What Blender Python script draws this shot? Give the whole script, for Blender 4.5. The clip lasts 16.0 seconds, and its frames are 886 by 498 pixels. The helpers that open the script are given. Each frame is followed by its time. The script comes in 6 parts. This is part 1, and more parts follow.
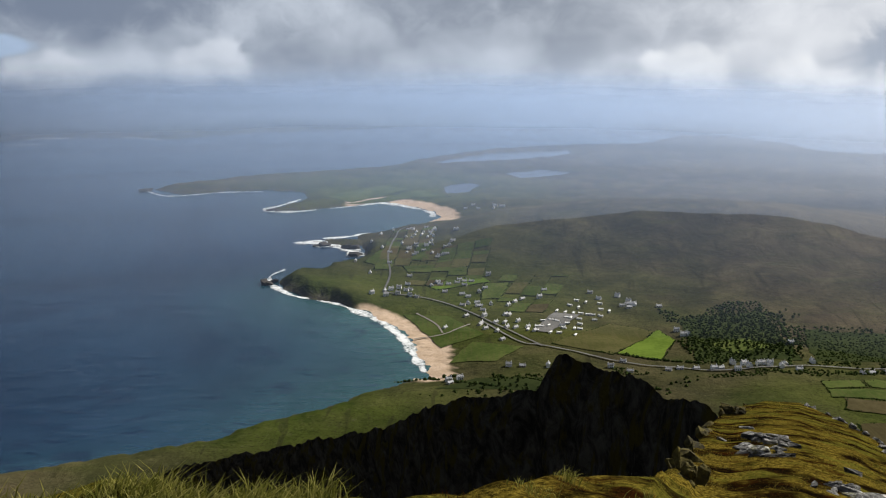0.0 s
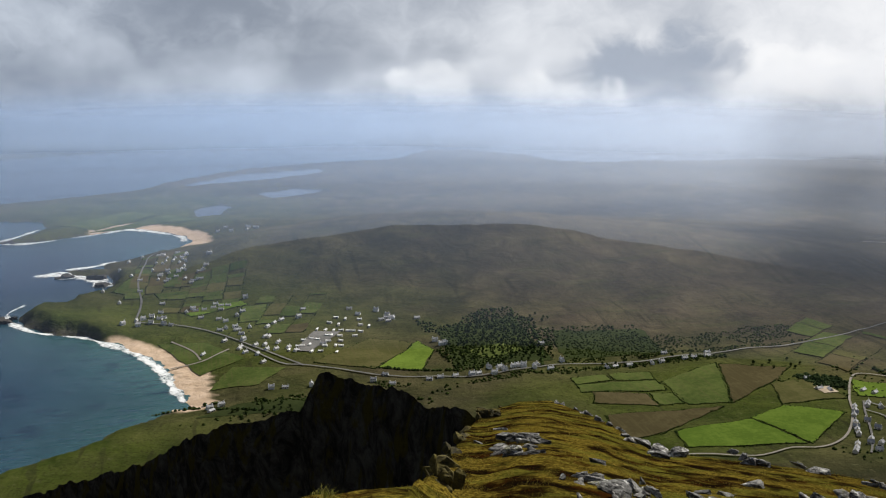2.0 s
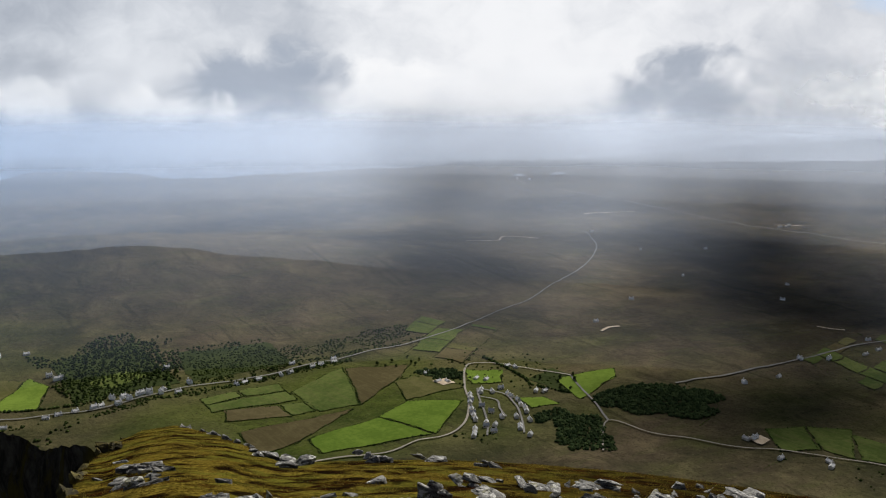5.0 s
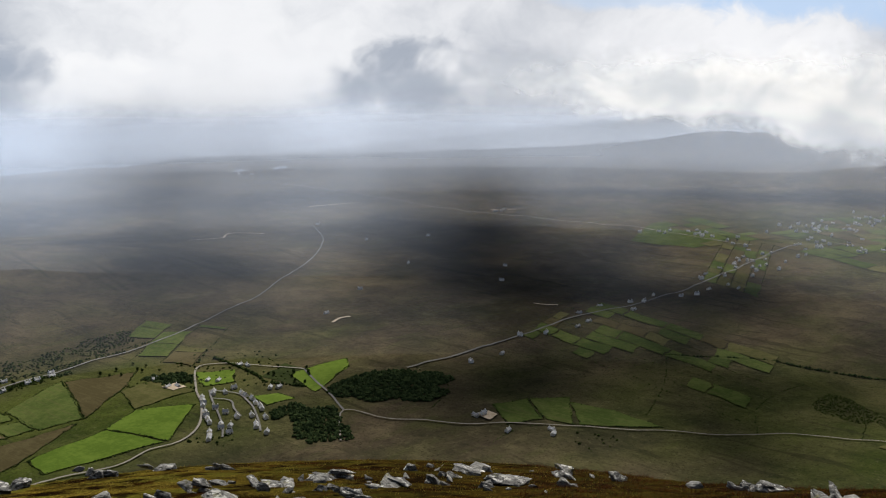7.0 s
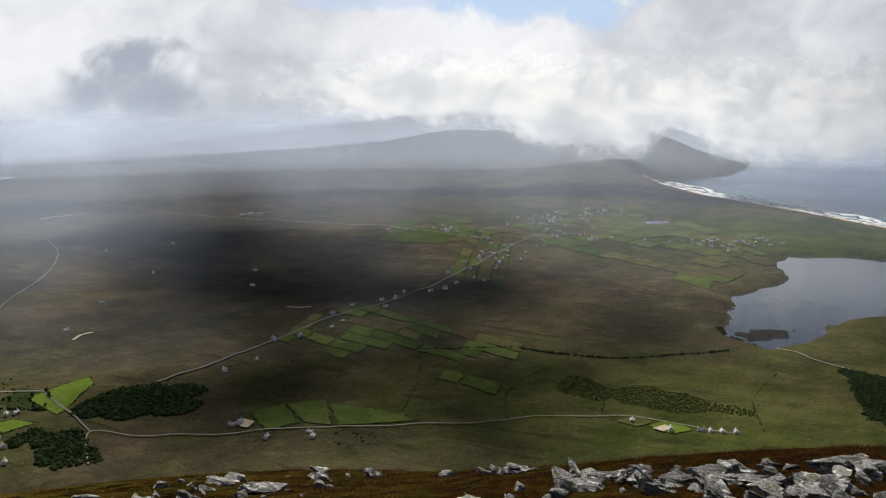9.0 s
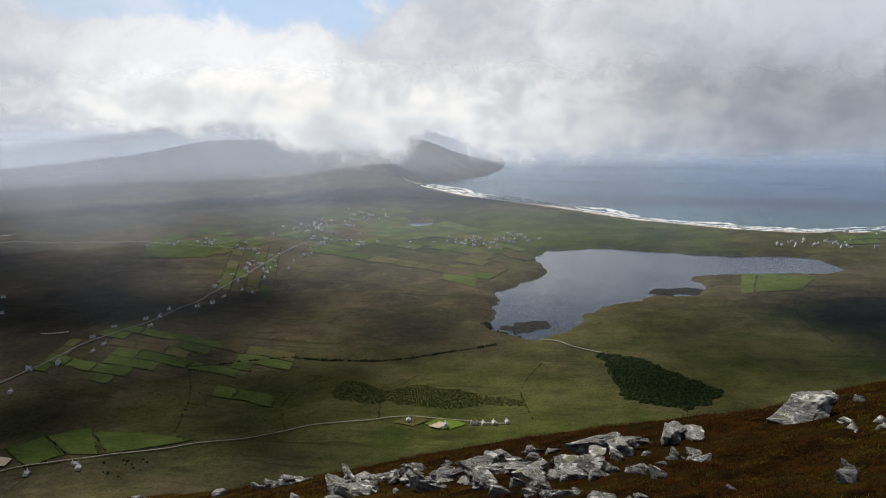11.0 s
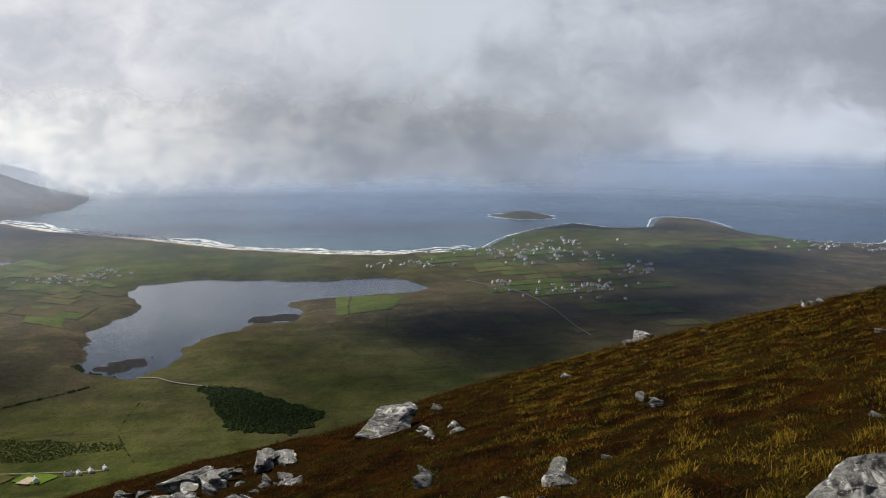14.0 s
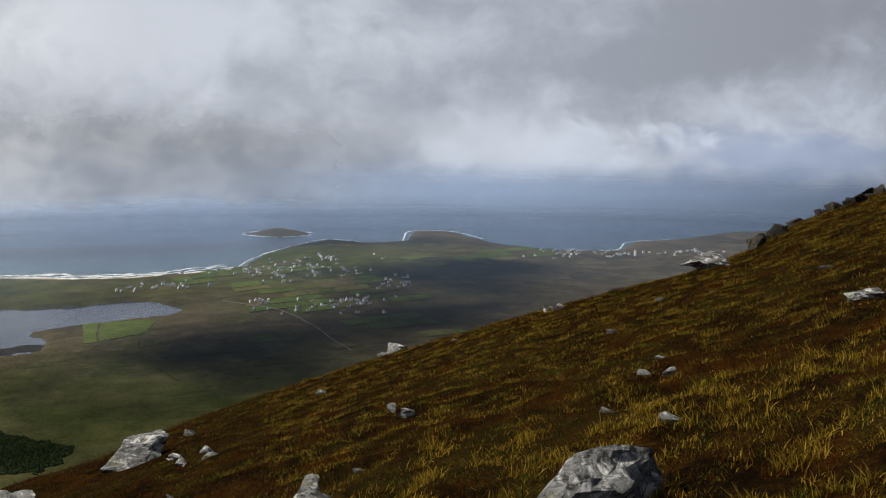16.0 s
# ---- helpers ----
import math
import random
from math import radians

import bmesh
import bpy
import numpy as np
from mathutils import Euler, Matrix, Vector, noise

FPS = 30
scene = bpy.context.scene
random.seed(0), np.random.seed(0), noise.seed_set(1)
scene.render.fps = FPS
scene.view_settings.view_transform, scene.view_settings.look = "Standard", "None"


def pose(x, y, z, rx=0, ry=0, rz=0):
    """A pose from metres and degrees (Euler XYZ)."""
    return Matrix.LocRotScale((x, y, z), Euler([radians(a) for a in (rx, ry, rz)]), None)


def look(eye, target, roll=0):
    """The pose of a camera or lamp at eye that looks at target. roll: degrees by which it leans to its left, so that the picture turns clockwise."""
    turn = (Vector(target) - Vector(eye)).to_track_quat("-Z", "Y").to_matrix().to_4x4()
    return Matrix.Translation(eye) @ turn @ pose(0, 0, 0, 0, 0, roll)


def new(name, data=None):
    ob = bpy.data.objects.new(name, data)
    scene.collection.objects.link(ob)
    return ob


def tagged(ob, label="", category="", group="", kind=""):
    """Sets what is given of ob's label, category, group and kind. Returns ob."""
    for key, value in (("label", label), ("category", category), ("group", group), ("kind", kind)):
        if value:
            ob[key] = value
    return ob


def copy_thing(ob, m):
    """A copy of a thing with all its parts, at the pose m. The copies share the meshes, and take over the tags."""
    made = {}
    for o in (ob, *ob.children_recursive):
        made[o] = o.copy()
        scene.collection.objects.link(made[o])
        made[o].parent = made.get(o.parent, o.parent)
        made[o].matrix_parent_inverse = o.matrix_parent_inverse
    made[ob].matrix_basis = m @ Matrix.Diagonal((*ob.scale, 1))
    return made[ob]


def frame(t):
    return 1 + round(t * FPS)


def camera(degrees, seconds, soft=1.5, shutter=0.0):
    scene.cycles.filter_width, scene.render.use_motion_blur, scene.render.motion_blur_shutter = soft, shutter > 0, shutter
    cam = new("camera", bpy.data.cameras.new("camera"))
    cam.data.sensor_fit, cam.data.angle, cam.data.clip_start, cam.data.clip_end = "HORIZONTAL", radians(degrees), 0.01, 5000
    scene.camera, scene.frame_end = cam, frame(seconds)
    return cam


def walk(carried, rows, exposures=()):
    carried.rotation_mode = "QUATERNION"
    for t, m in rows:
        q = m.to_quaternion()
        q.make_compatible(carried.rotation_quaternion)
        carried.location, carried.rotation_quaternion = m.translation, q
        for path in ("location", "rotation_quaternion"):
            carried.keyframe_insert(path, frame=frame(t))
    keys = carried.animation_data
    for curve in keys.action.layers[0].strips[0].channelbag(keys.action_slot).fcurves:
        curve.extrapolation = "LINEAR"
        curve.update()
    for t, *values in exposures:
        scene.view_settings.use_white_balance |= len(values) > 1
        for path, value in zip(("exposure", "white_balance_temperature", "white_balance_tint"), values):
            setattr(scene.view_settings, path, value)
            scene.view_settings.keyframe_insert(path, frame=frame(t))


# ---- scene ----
# A mountainside above a coast: one slow pan from the seaward bay to the lake and the far strand.
HOME = 450.0  # height of the eye above the sea
ARM = 0.45    # the camera turns at arm's length round this axis
cam = camera(46.5, 16.0, 1.1)
TURNS = [
    (0.0, 77.07, -0.38, 0.09),
    (0.5, 77.13, -0.09, -3.58),
    (1.0, 77.37, -0.22, -6.42),
    (1.5, 78.05, 0.14, -9.76),
    (2.0, 78.14, -0.21, -13.74),
    (2.5, 78.41, -0.15, -16.81),
    (3.0, 78.50, 0.16, -20.32),
    (3.5, 78.58, 0.34, -24.12),
    (4.0, 78.78, -0.24, -27.78),
    (6.5, 78.79, 0.12, -46.41),
    (7.0, 78.74, -0.19, -50.36),
    (7.5, 78.77, 0.15, -53.67),
    (8.0, 78.77, -0.05, -57.54),
    (8.5, 78.79, -0.27, -60.80),
    (9.0, 78.87, -0.16, -64.45),
    (11.5, 79.53, 0.75, -81.68),
    (12.0, 80.00, 0.85, -86.05),
    (12.5, 80.37, 0.63, -89.71),
    (13.0, 80.38, 0.48, -93.58),
    (13.5, 80.56, 0.09, -96.48),
    (14.0, 80.81, -0.51, -100.00),
    (14.5, 81.46, -0.47, -103.02),
    (15.0, 81.50, -0.78, -107.29),
    (15.5, 81.65, -0.87, -110.80),
    (16.0, 81.85, -0.65, -113.55),
]


def eye_pose(rx, ry, rz):
    return pose(-ARM * math.sin(radians(rz)), ARM * math.cos(radians(rz)), HOME, rx, ry, rz)


walk(cam, [(t, eye_pose(rx, ry, rz)) for t, rx, ry, rz in TURNS])

# ---- light ----
SUN_AZIMUTH, SUN_HEIGHT = 52.0, 41.0   # degrees from +y towards +x, and above the horizon
sun_from = Vector((math.sin(radians(SUN_AZIMUTH)) * math.cos(radians(SUN_HEIGHT)),
                   math.cos(radians(SUN_AZIMUTH)) * math.cos(radians(SUN_HEIGHT)), math.sin(radians(SUN_HEIGHT))))
lamp = bpy.data.lights.new("sun", "SUN")
lamp.energy, lamp.angle, lamp.color = 5.6, radians(5.0), (1.0, 0.95, 0.86)
sun = new("sun", lamp)
sun.matrix_world = look(sun_from * 3000, (0, 0, 0))
scene.view_settings.exposure = 0.0


class Nodes:
    """A short way to write node trees."""

    def __init__(self, tree):
        self.tree = tree
        tree.nodes.clear()

    def add(self, kind, values=None, **settings):
        node = self.tree.nodes.new(kind)
        if "operation" in settings:
            node.operation = settings["operation"]
        if "use_clamp" in settings:
            node.use_clamp = settings["use_clamp"]
        if "interpolation_type" in settings:
            node.interpolation_type = settings["interpolation_type"]
        if "data_type" in settings:
            node.data_type = settings["data_type"]
        if "attribute_name" in settings:
            node.attribute_name = settings["attribute_name"]
        for key, value in (values or {}).items():
            if isinstance(value, bpy.types.NodeSocket):
                self.tree.links.new(value, node.inputs[key])
            else:
                node.inputs[key].default_value = value
        return node

    def math(self, op, a, b=0.0, c=0.0, clamp=False):
        return self.add("ShaderNodeMath", {0: a, 1: b, 2: c}, operation=op, use_clamp=clamp).outputs[0]

    def ramp(self, value, low, high, out_low=0.0, out_high=1.0):
        return self.add("ShaderNodeMapRange", {0: value, 1: low, 2: high, 3: out_low, 4: out_high},
                        interpolation_type="SMOOTHSTEP").outputs[0]

    def ramp_linear(self, value, low, high):
        return self.add("ShaderNodeMapRange", {0: value, 1: low, 2: high}).outputs[0]

    def mix(self, factor, a, b):
        return self.add("ShaderNodeMix", {0: factor, 6: a, 7: b}, data_type="RGBA").outputs[2]

    def noise(self, vector, scale, detail=4.0, rough=0.55, warp=0.0):
        return self.add("ShaderNodeTexNoise", {"Vector": vector, "Scale": scale, "Detail": detail, "Roughness": rough,
                                               "Distortion": warp}).outputs[0]

    def scaled(self, vector, x, y, z):
        return self.add("ShaderNodeVectorMath", {0: vector, 1: (x, y, z)}, operation="MULTIPLY").outputs[0]


def rgb(r, g, b):
    return (r, g, b, 1.0)


# sky: a clear Nishita sky under a deck of broken cloud
world = bpy.data.worlds.new("sky")
scene.world = world
world.use_nodes = True
w = Nodes(world.node_tree)
way = w.add("ShaderNodeTexCoord").outputs["Generated"]
blue = w.add("ShaderNodeTexSky")
blue.sky_type, blue.sun_disc = "NISHITA", False
blue.sun_elevation, blue.sun_rotation, blue.dust_density = radians(SUN_HEIGHT), radians(SUN_AZIMUTH), 1.5
clear = w.add("ShaderNodeVectorMath", {0: blue.outputs[0], 1: (0.10, 0.10, 0.10)}, operation="MULTIPLY").outputs[0]
xyz = w.add("ShaderNodeSeparateXYZ", {0: way})
height = xyz.outputs[2]
azimuth = w.math("MULTIPLY", w.math("ARCTAN2", xyz.outputs[0], xyz.outputs[1]), 57.2958)   # degrees from +y towards +x
rise = w.math("MULTIPLY", w.math("ARCSINE", height), 57.2958)


def by_azimuth(stops):
    """A tone that changes slowly round the sky; stops: degrees, red, green, blue."""
    node = w.add("ShaderNodeValToRGB", {0: w.ramp_linear(azimuth, -60.0, 170.0)})
    ends = node.color_ramp.elements
    while len(ends) < len(stops):
        ends.new(0.5)
    for end, (degrees, r, g, b) in zip(ends, stops):
        end.position, end.color = (degrees + 60.0) / 230.0, (r, g, b, 1.0)
    return node.outputs[0]


dome = w.add("ShaderNodeCombineXYZ", {0: azimuth, 1: w.math("MULTIPLY", rise, 1.3), 2: 0.0}).outputs[0]
bent = w.add("ShaderNodeVectorMath", {0: w.add("ShaderNodeTexNoise", {"Vector": dome, "Scale": 0.22, "Detail": 4.0}).outputs[1], 1: (4.5, 4.5, 0.0), 2: dome},
             operation="MULTIPLY_ADD").outputs[0]
masses = w.noise(dome, 0.085, 5.0, 0.5, 0.4)
billow = w.noise(bent, 0.26, 7.0, 0.50, 0.0)
shreds = w.noise(w.scaled(bent, 1.0, 0.8, 1.0), 0.75, 6.0, 0.6, 0.3)
cells = w.add("ShaderNodeTexVoronoi", {"Vector": bent, "Scale": 0.42, "Detail": 4.0, "Roughness": 0.55, "Lacunarity": 2.3})
cells.feature, cells.normalize = "SMOOTH_F1", True
cells.inputs["Smoothness"].default_value = 0.7
puffs = w.math("SUBTRACT", 1.0, cells.outputs[0])       # heads of cauliflower cloud, about 0.4 to 1
rag = w.math("ADD", w.math("MULTIPLY", w.math("SUBTRACT", billow, 0.5), 2.2), w.math("MULTIPLY", w.math("SUBTRACT", puffs, 0.72), 1.1))
rag = w.math("ADD", rag, w.math("MULTIPLY", w.math("SUBTRACT", shreds, 0.5), 0.55))


def region(az, up, wide, high):
    """1 in the middle of an oval of the sky, 0 on its rim."""
    away = w.add("ShaderNodeVectorMath", {0: flat_way, 1: (1.0 / wide, 1.0 / high, 0.0), 2: (-az / wide, -up / high, 0.0)}, operation="MULTIPLY_ADD").outputs[0]
    return w.math("SUBTRACT", 1.0, w.add("ShaderNodeVectorMath", {0: away}, operation="LENGTH").outputs["Value"])


flat_way = w.add("ShaderNodeCombineXYZ", {0: azimuth, 1: rise, 2: 0.0}).outputs[0]
# lit cloud, bright towards the sun, grey away from it; heavy grey bellies; blue damp air low down
bright = by_azimuth([(-60, 0.56, 0.62, 0.70), (-20, 0.56, 0.62, 0.71), (2, 0.60, 0.66, 0.75), (18, 0.78, 0.81, 0.86), (36, 0.90, 0.91, 0.935), (80, 0.92, 0.925, 0.95), (97, 0.60, 0.635, 0.70), (118, 0.62, 0.66, 0.74), (140, 0.56, 0.62, 0.74)])
belly = by_azimuth([(-60, 0.17, 0.21, 0.29), (-20, 0.19, 0.235, 0.32), (4, 0.27, 0.31, 0.38), (24, 0.44, 0.48, 0.55), (48, 0.56, 0.59, 0.65), (78, 0.52, 0.545, 0.60), (97, 0.33, 0.36, 0.415), (118, 0.34, 0.37, 0.43), (140, 0.25, 0.265, 0.305)])
damp = by_azimuth([(-60, 0.26, 0.34, 0.48), (-20, 0.29, 0.37, 0.52), (4, 0.38, 0.455, 0.58), (24, 0.53, 0.59, 0.68), (48, 0.66, 0.69, 0.74), (74, 0.60, 0.62, 0.66), (92, 0.33, 0.385, 0.48), (112, 0.22, 0.285, 0.42), (140, 0.17, 0.235, 0.38)])
level = w.math("ADD", w.math("MULTIPLY", w.math("SUBTRACT", masses, 0.5), 1.5), w.math("MULTIPLY", rag, 0.60))
for az, up, wide, high, amount in ((-19.0, 0.6, 11.0, 2.4, -0.75), (-18.0, -2.9, 9.0, 1.6, 0.65), (0.5, 1.6, 6.0, 3.2, -0.4), (5.0, -1.0, 9.0, 3.6, -0.1), (-3.0, -2.6, 7.0, 2.6, -0.15),
                                   (38.0, 0.4, 15.0, 6.5, 0.5), (56.0, -2.0, 5.0, 2.6, -0.35), (67.0, -1.6, 12.0, 5.0, 0.6), (98.0, 4.6, 10.0, 4.6, 0.7), (108.0, 3.0, 8.0, 4.0, 0.35), (93.0, -2.6, 18.0, 3.4, -0.45),
                                   (113.0, 1.6, 14.0, 2.2, -0.3), (117.0, -2.4, 12.0, 2.8, 0.4), (131.0, 3.8, 14.0, 4.6, -0.75)):
    level = w.math("ADD", level, w.math("MULTIPLY", w.ramp(region(az, up, wide, high), 0.0, 1.0), amount))
grey_cloud = w.mix(w.ramp(level, -0.62, 0.66), belly, bright)
# windows of clear blue air between the clouds
far_blue = by_azimuth([(-60, 0.30, 0.39, 0.55), (20, 0.37, 0.425, 0.52), (60, 0.37, 0.41, 0.485), (80, 0.40, 0.48, 0.64), (140, 0.28, 0.36, 0.54)])
for az, up, wide, high, amount in ((25.0, -1.8, 5.0, 2.4, 0.85), (29.0, -1.0, 2.4, 1.4, 0.55), (48.2, -2.6, 5.0, 3.3, 0.9), (54.0, -1.6, 4.0, 2.0, 0.4), (132.0, -2.6, 8.0, 1.9, 0.6), (96.5, -4.6, 6.0, 1.2, 0.35)):
    open_air = w.ramp(w.math("SUBTRACT", region(az, up, wide, high), w.math("MULTIPLY", rag, 0.95)), 0.0, 0.72)
    grey_cloud = w.mix(w.math("MULTIPLY", open_air, amount), grey_cloud, far_blue)
pale_blue = rgb(0.50, 0.67, 0.92)
for az, up, wide, high, amount in ((69.5, 3.2, 7.5, 2.4, 0.85), (62.0, 2.6, 6.0, 1.0, 0.5), (-24.5, -1.7, 4.0, 0.7, 0.5)):
    open_air = w.ramp(w.math("SUBTRACT", region(az, up, wide, high), w.math("MULTIPLY", rag, 0.8)), 0.02, 0.5)
    grey_cloud = w.mix(w.math("MULTIPLY", open_air, amount), grey_cloud, pale_blue)
# sunlit cumulus heads, sharp where they stand before darker air
head_tone = w.mix(w.ramp(w.math("ADD", w.math("MULTIPLY", puffs, 0.6), w.math("MULTIPLY", billow, 0.5)), 0.50, 0.80), grey_cloud, by_azimuth(
    [(-60, 0.60, 0.66, 0.74), (-10, 0.64, 0.69, 0.77), (8, 0.84, 0.87, 0.91), (40, 0.97, 0.97, 0.98), (80, 0.97, 0.97, 0.98), (100, 0.66, 0.70, 0.76), (140, 0.58, 0.65, 0.78)]))
for az, up, wide, high in ((13.4, -3.2, 3.4, 2.4), (18.5, -3.6, 4.4, 1.8), (23.0, -2.9, 0.9, 1.3), (27.5, -4.2, 4.6, 1.2), (-22.0, -3.2, 4.6, 1.5), (-12.6, -2.9, 3.2, 1.6), (32.5, -2.6, 4.0, 2.6),
                           (61.5, -2.6, 4.0, 2.6), (67.5, -2.4, 5.0, 3.2), (75.5, -3.6, 4.4, 3.0), (121.5, -2.4, 3.0, 2.0), (112.5, -3.2, 3.4, 1.8), (126.5, -1.6, 2.6, 1.2)):
    head = w.ramp(w.math("ADD", region(az, up, wide, high), w.math("MULTIPLY", rag, 0.7)), 0.12, 0.52)
    grey_cloud = w.mix(head, grey_cloud, head_tone)
ragged = w.math("ADD", rise, w.math("MULTIPLY", w.math("SUBTRACT", billow, 0.5), 4.0))
grey_cloud = w.mix(w.math("MULTIPLY", w.ramp(ragged, -3.2, -5.4), 0.85), grey_cloud, damp)
# overhead the deck thickens to dark grey, with some clear sky in it
overhead = w.mix(w.math("MULTIPLY", w.ramp(w.noise(way, 3.0, 5.0), 0.5, 0.62), 0.5), rgb(0.105, 0.120, 0.150), clear)
grey_cloud = w.mix(w.ramp(w.math("ABSOLUTE", w.math("SUBTRACT", azimuth, 55.0)), 88.0, 125.0), grey_cloud, rgb(0.14, 0.155, 0.185))
colour = w.mix(w.ramp(rise, 6.0, 12.0), grey_cloud, overhead)
back = w.add("ShaderNodeBackground", {"Color": colour, "Strength": 1.0})
w.add("ShaderNodeOutputWorld", {"Surface": back.outputs[0]})

# ---- plan of the land, in metres; the eye stands over (0, 0), x to the south, y to the east ----
MAINLAND = [(-3200, -200), (-1600, 420), (-800, 760), (-440, 950), (-270, 1025), (-185, 1095), (-120, 1150), (-70, 1200), (-15, 1235), (-25, 1295),
            (-45, 1390), (-80, 1475), (-125, 1535), (-165, 1575), (-225, 1610), (-275, 1685), (-260, 1735), (-220, 1760),
            (-180, 1815), (-150, 1855), (-145, 1935), (-170, 2075), (-100, 2150), (-30, 2225), (-5, 2260), (-10, 2325),
            (-60, 2400), (-145, 2465), (-195, 2425), (-270, 2385), (-345, 2345), (-390, 2365), (-330, 2520), (-360, 2600)]
NORTH_COAST = [(-445, 2625), (-555, 2610), (-660, 2550), (-740, 2620), (-725, 2690), (-530, 2855), (-305, 2970), (-160, 3055),
               (-25, 3275), (160, 3465), (425, 3585), (710, 3645), (880, 3890), (1050, 3865), (1215, 3680), (1270, 3455),
               (1415, 3385), (1540, 3410), (1800, 3370), (2020, 3370), (2150, 3290), (2420, 3400), (2700, 3300), (2960, 3180), (3230, 3190), (3500, 3050), (6500, 3300)]
SOUTH_COAST = [(6500, 1000), (4050, 640), (3755, 655), (3560, 800), (3455, 860), (3195, 610), (3010, 325), (2805, 70), (2705, -155),
               (2670, -300), (2695, -470), (2740, -615), (2910, -700), (3065, -835), (3190, -990), (3060, -1080), (3070, -1215),
               (3305, -1340), (3235, -1450), (3030, -1460), (2870, -1480), (2710, -1595), (2655, -1760), (2805, -1905),
               (2815, -2090), (2915, -2405), (2700, -4200), (-5000, -5000)]
LAND = MAINLAND + NORTH_COAST + SOUTH_COAST
FAR_SHORE = [(-1900, 3500), (-1555, 3600), (-1390, 3695), (-1160, 3740), (-980, 3685), (-720, 3915), (-410, 4030), (-150, 4170), (300, 4480), (-200, 6000), (-2600, 5400)]
FAR_ISLAND = [(670, 4305), (825, 4145), (1020, 4015), (1345, 4135), (1250, 4260), (960, 4330)]
ISLET = [(3430, -765), (3475, -875), (3390, -980), (3330, -970), (3320, -855)]
SKERRY = [(-215, 1990), (-150, 1975), (-165, 2040), (-240, 2030)]
KEEL_LAKE = [(1685, 285), (1805, 295), (1885, 315), (2045, 240), (2100, 245), (2255, 290), (2330, 255), (2375, 130), (2345, -5),
             (2320, -135), (2340, -265), (2320, -325), (2205, -360), (2160, -315), (2135, -180), (2100, -60), (2070, -50),
             (2005, -75), (1930, -65), (1905, 10), (1820, 100), (1740, 135), (1645, 145), (1565, 195), (1595, 230), (1615, 275)]
LAGOON_FAR = [(-25, 3150), (140, 3360), (410, 3460), (425, 3345), (205, 3200), (-10, 3115)]
LAGOON_MID = [(180, 2940), (290, 3025), (370, 2970), (330, 2895), (210, 2835)]
LAGOON_NEAR = [(-5, 2700), (70, 2770), (100, 2705), (50, 2590), (10, 2570)]
POND = [(2655, 690), (2685, 620), (2615, 605), (2580, 650)]
NEAR_BEACH = [(-15, 1240), (-25, 1295), (-45, 1390), (-80, 1475), (-118, 1528)]
FAR_BEACH = [(-8, 2262), (-10, 2325), (-60, 2400), (-145, 2465), (-195, 2425)]
STRAND = [(3455, 860), (3195, 610), (3010, 325), (2805, 70), (2705, -155), (2670, -300), (2695, -470), (2730, -590)]
CLIFFS = [(-170, 1590), (-225, 1612), (-275, 1685), (-260, 1735), (-180, 1815), (-150, 1855), (-145, 1935)]


def polygon_distance(x, y, ring):
    """Signed distance to a closed outline, positive inside."""
    best = np.full(x.shape, 1e12)
    inside = np.zeros(x.shape, bool)
    for (ax, ay), (bx, by) in zip(ring, ring[1:] + ring[:1]):
        dx, dy = bx - ax, by - ay
        k = np.clip(((x - ax) * dx + (y - ay) * dy) / (dx * dx + dy * dy), 0, 1)
        best = np.minimum(best, (x - ax - k * dx) ** 2 + (y - ay - k * dy) ** 2)
        if ay != by:
            inside ^= ((ay > y) != (by > y)) & (x < dx * (y - ay) / dy + ax)
    return np.where(inside, 1, -1) * np.sqrt(best)


def line_distance(x, y, line):
    best = np.full(x.shape, 1e12)
    for (ax, ay), (bx, by) in zip(line, line[1:]):
        dx, dy = bx - ax, by - ay
        k = np.clip(((x - ax) * dx + (y - ay) * dy) / (dx * dx + dy * dy), 0, 1)
        best = np.minimum(best, (x - ax - k * dx) ** 2 + (y - ay - k * dy) ** 2)
    return np.sqrt(best)


WAVES = [(np.random.uniform(0, math.tau), np.random.uniform(0, math.tau), np.random.uniform(0.6, 1.7)) for _ in range(24)]


def ripple(x, y, size, octaves=4, first=0):
    """A cheap rolling noise of about -1 to 1, with its longest wave at that size."""
    total = 0
    for o in range(octaves):
        for j in range(3):
            turn, start, speed = WAVES[(first + o * 3 + j) % 24]
            f = math.tau * speed * 2 ** o / size
            u = x * math.cos(turn) + y * math.sin(turn)
            v = -x * math.sin(turn) + y * math.cos(turn)
            total = total + np.sin(u * f + start + 1.3 * np.sin(v * f * 0.7 + start * 3)) / 2 ** o / 3
    return total


def smooth(v, low, high):
    k = np.clip((v - low) / (high - low), 0, 1)
    return k * k * (3 - 2 * k)


def land_distance(x, y):
    """How far inside the land a place lies; waters inside the land count as outside it."""
    wx, wy = x + 9 * ripple(x, y, 130, 3, 0) + 3 * ripple(x, y, 25, 2, 9), y + 9 * ripple(x, y, 150, 3, 5) + 3 * ripple(x, y, 30, 2, 2)
    d = polygon_distance(wx, wy, LAND)
    for ring in (FAR_SHORE, FAR_ISLAND, ISLET, SKERRY):
        d = np.maximum(d, polygon_distance(wx, wy, ring))
    for ring in (KEEL_LAKE, LAGOON_FAR, LAGOON_MID, LAGOON_NEAR, POND):
        d = np.minimum(d, -polygon_distance(wx, wy, ring))
    return d


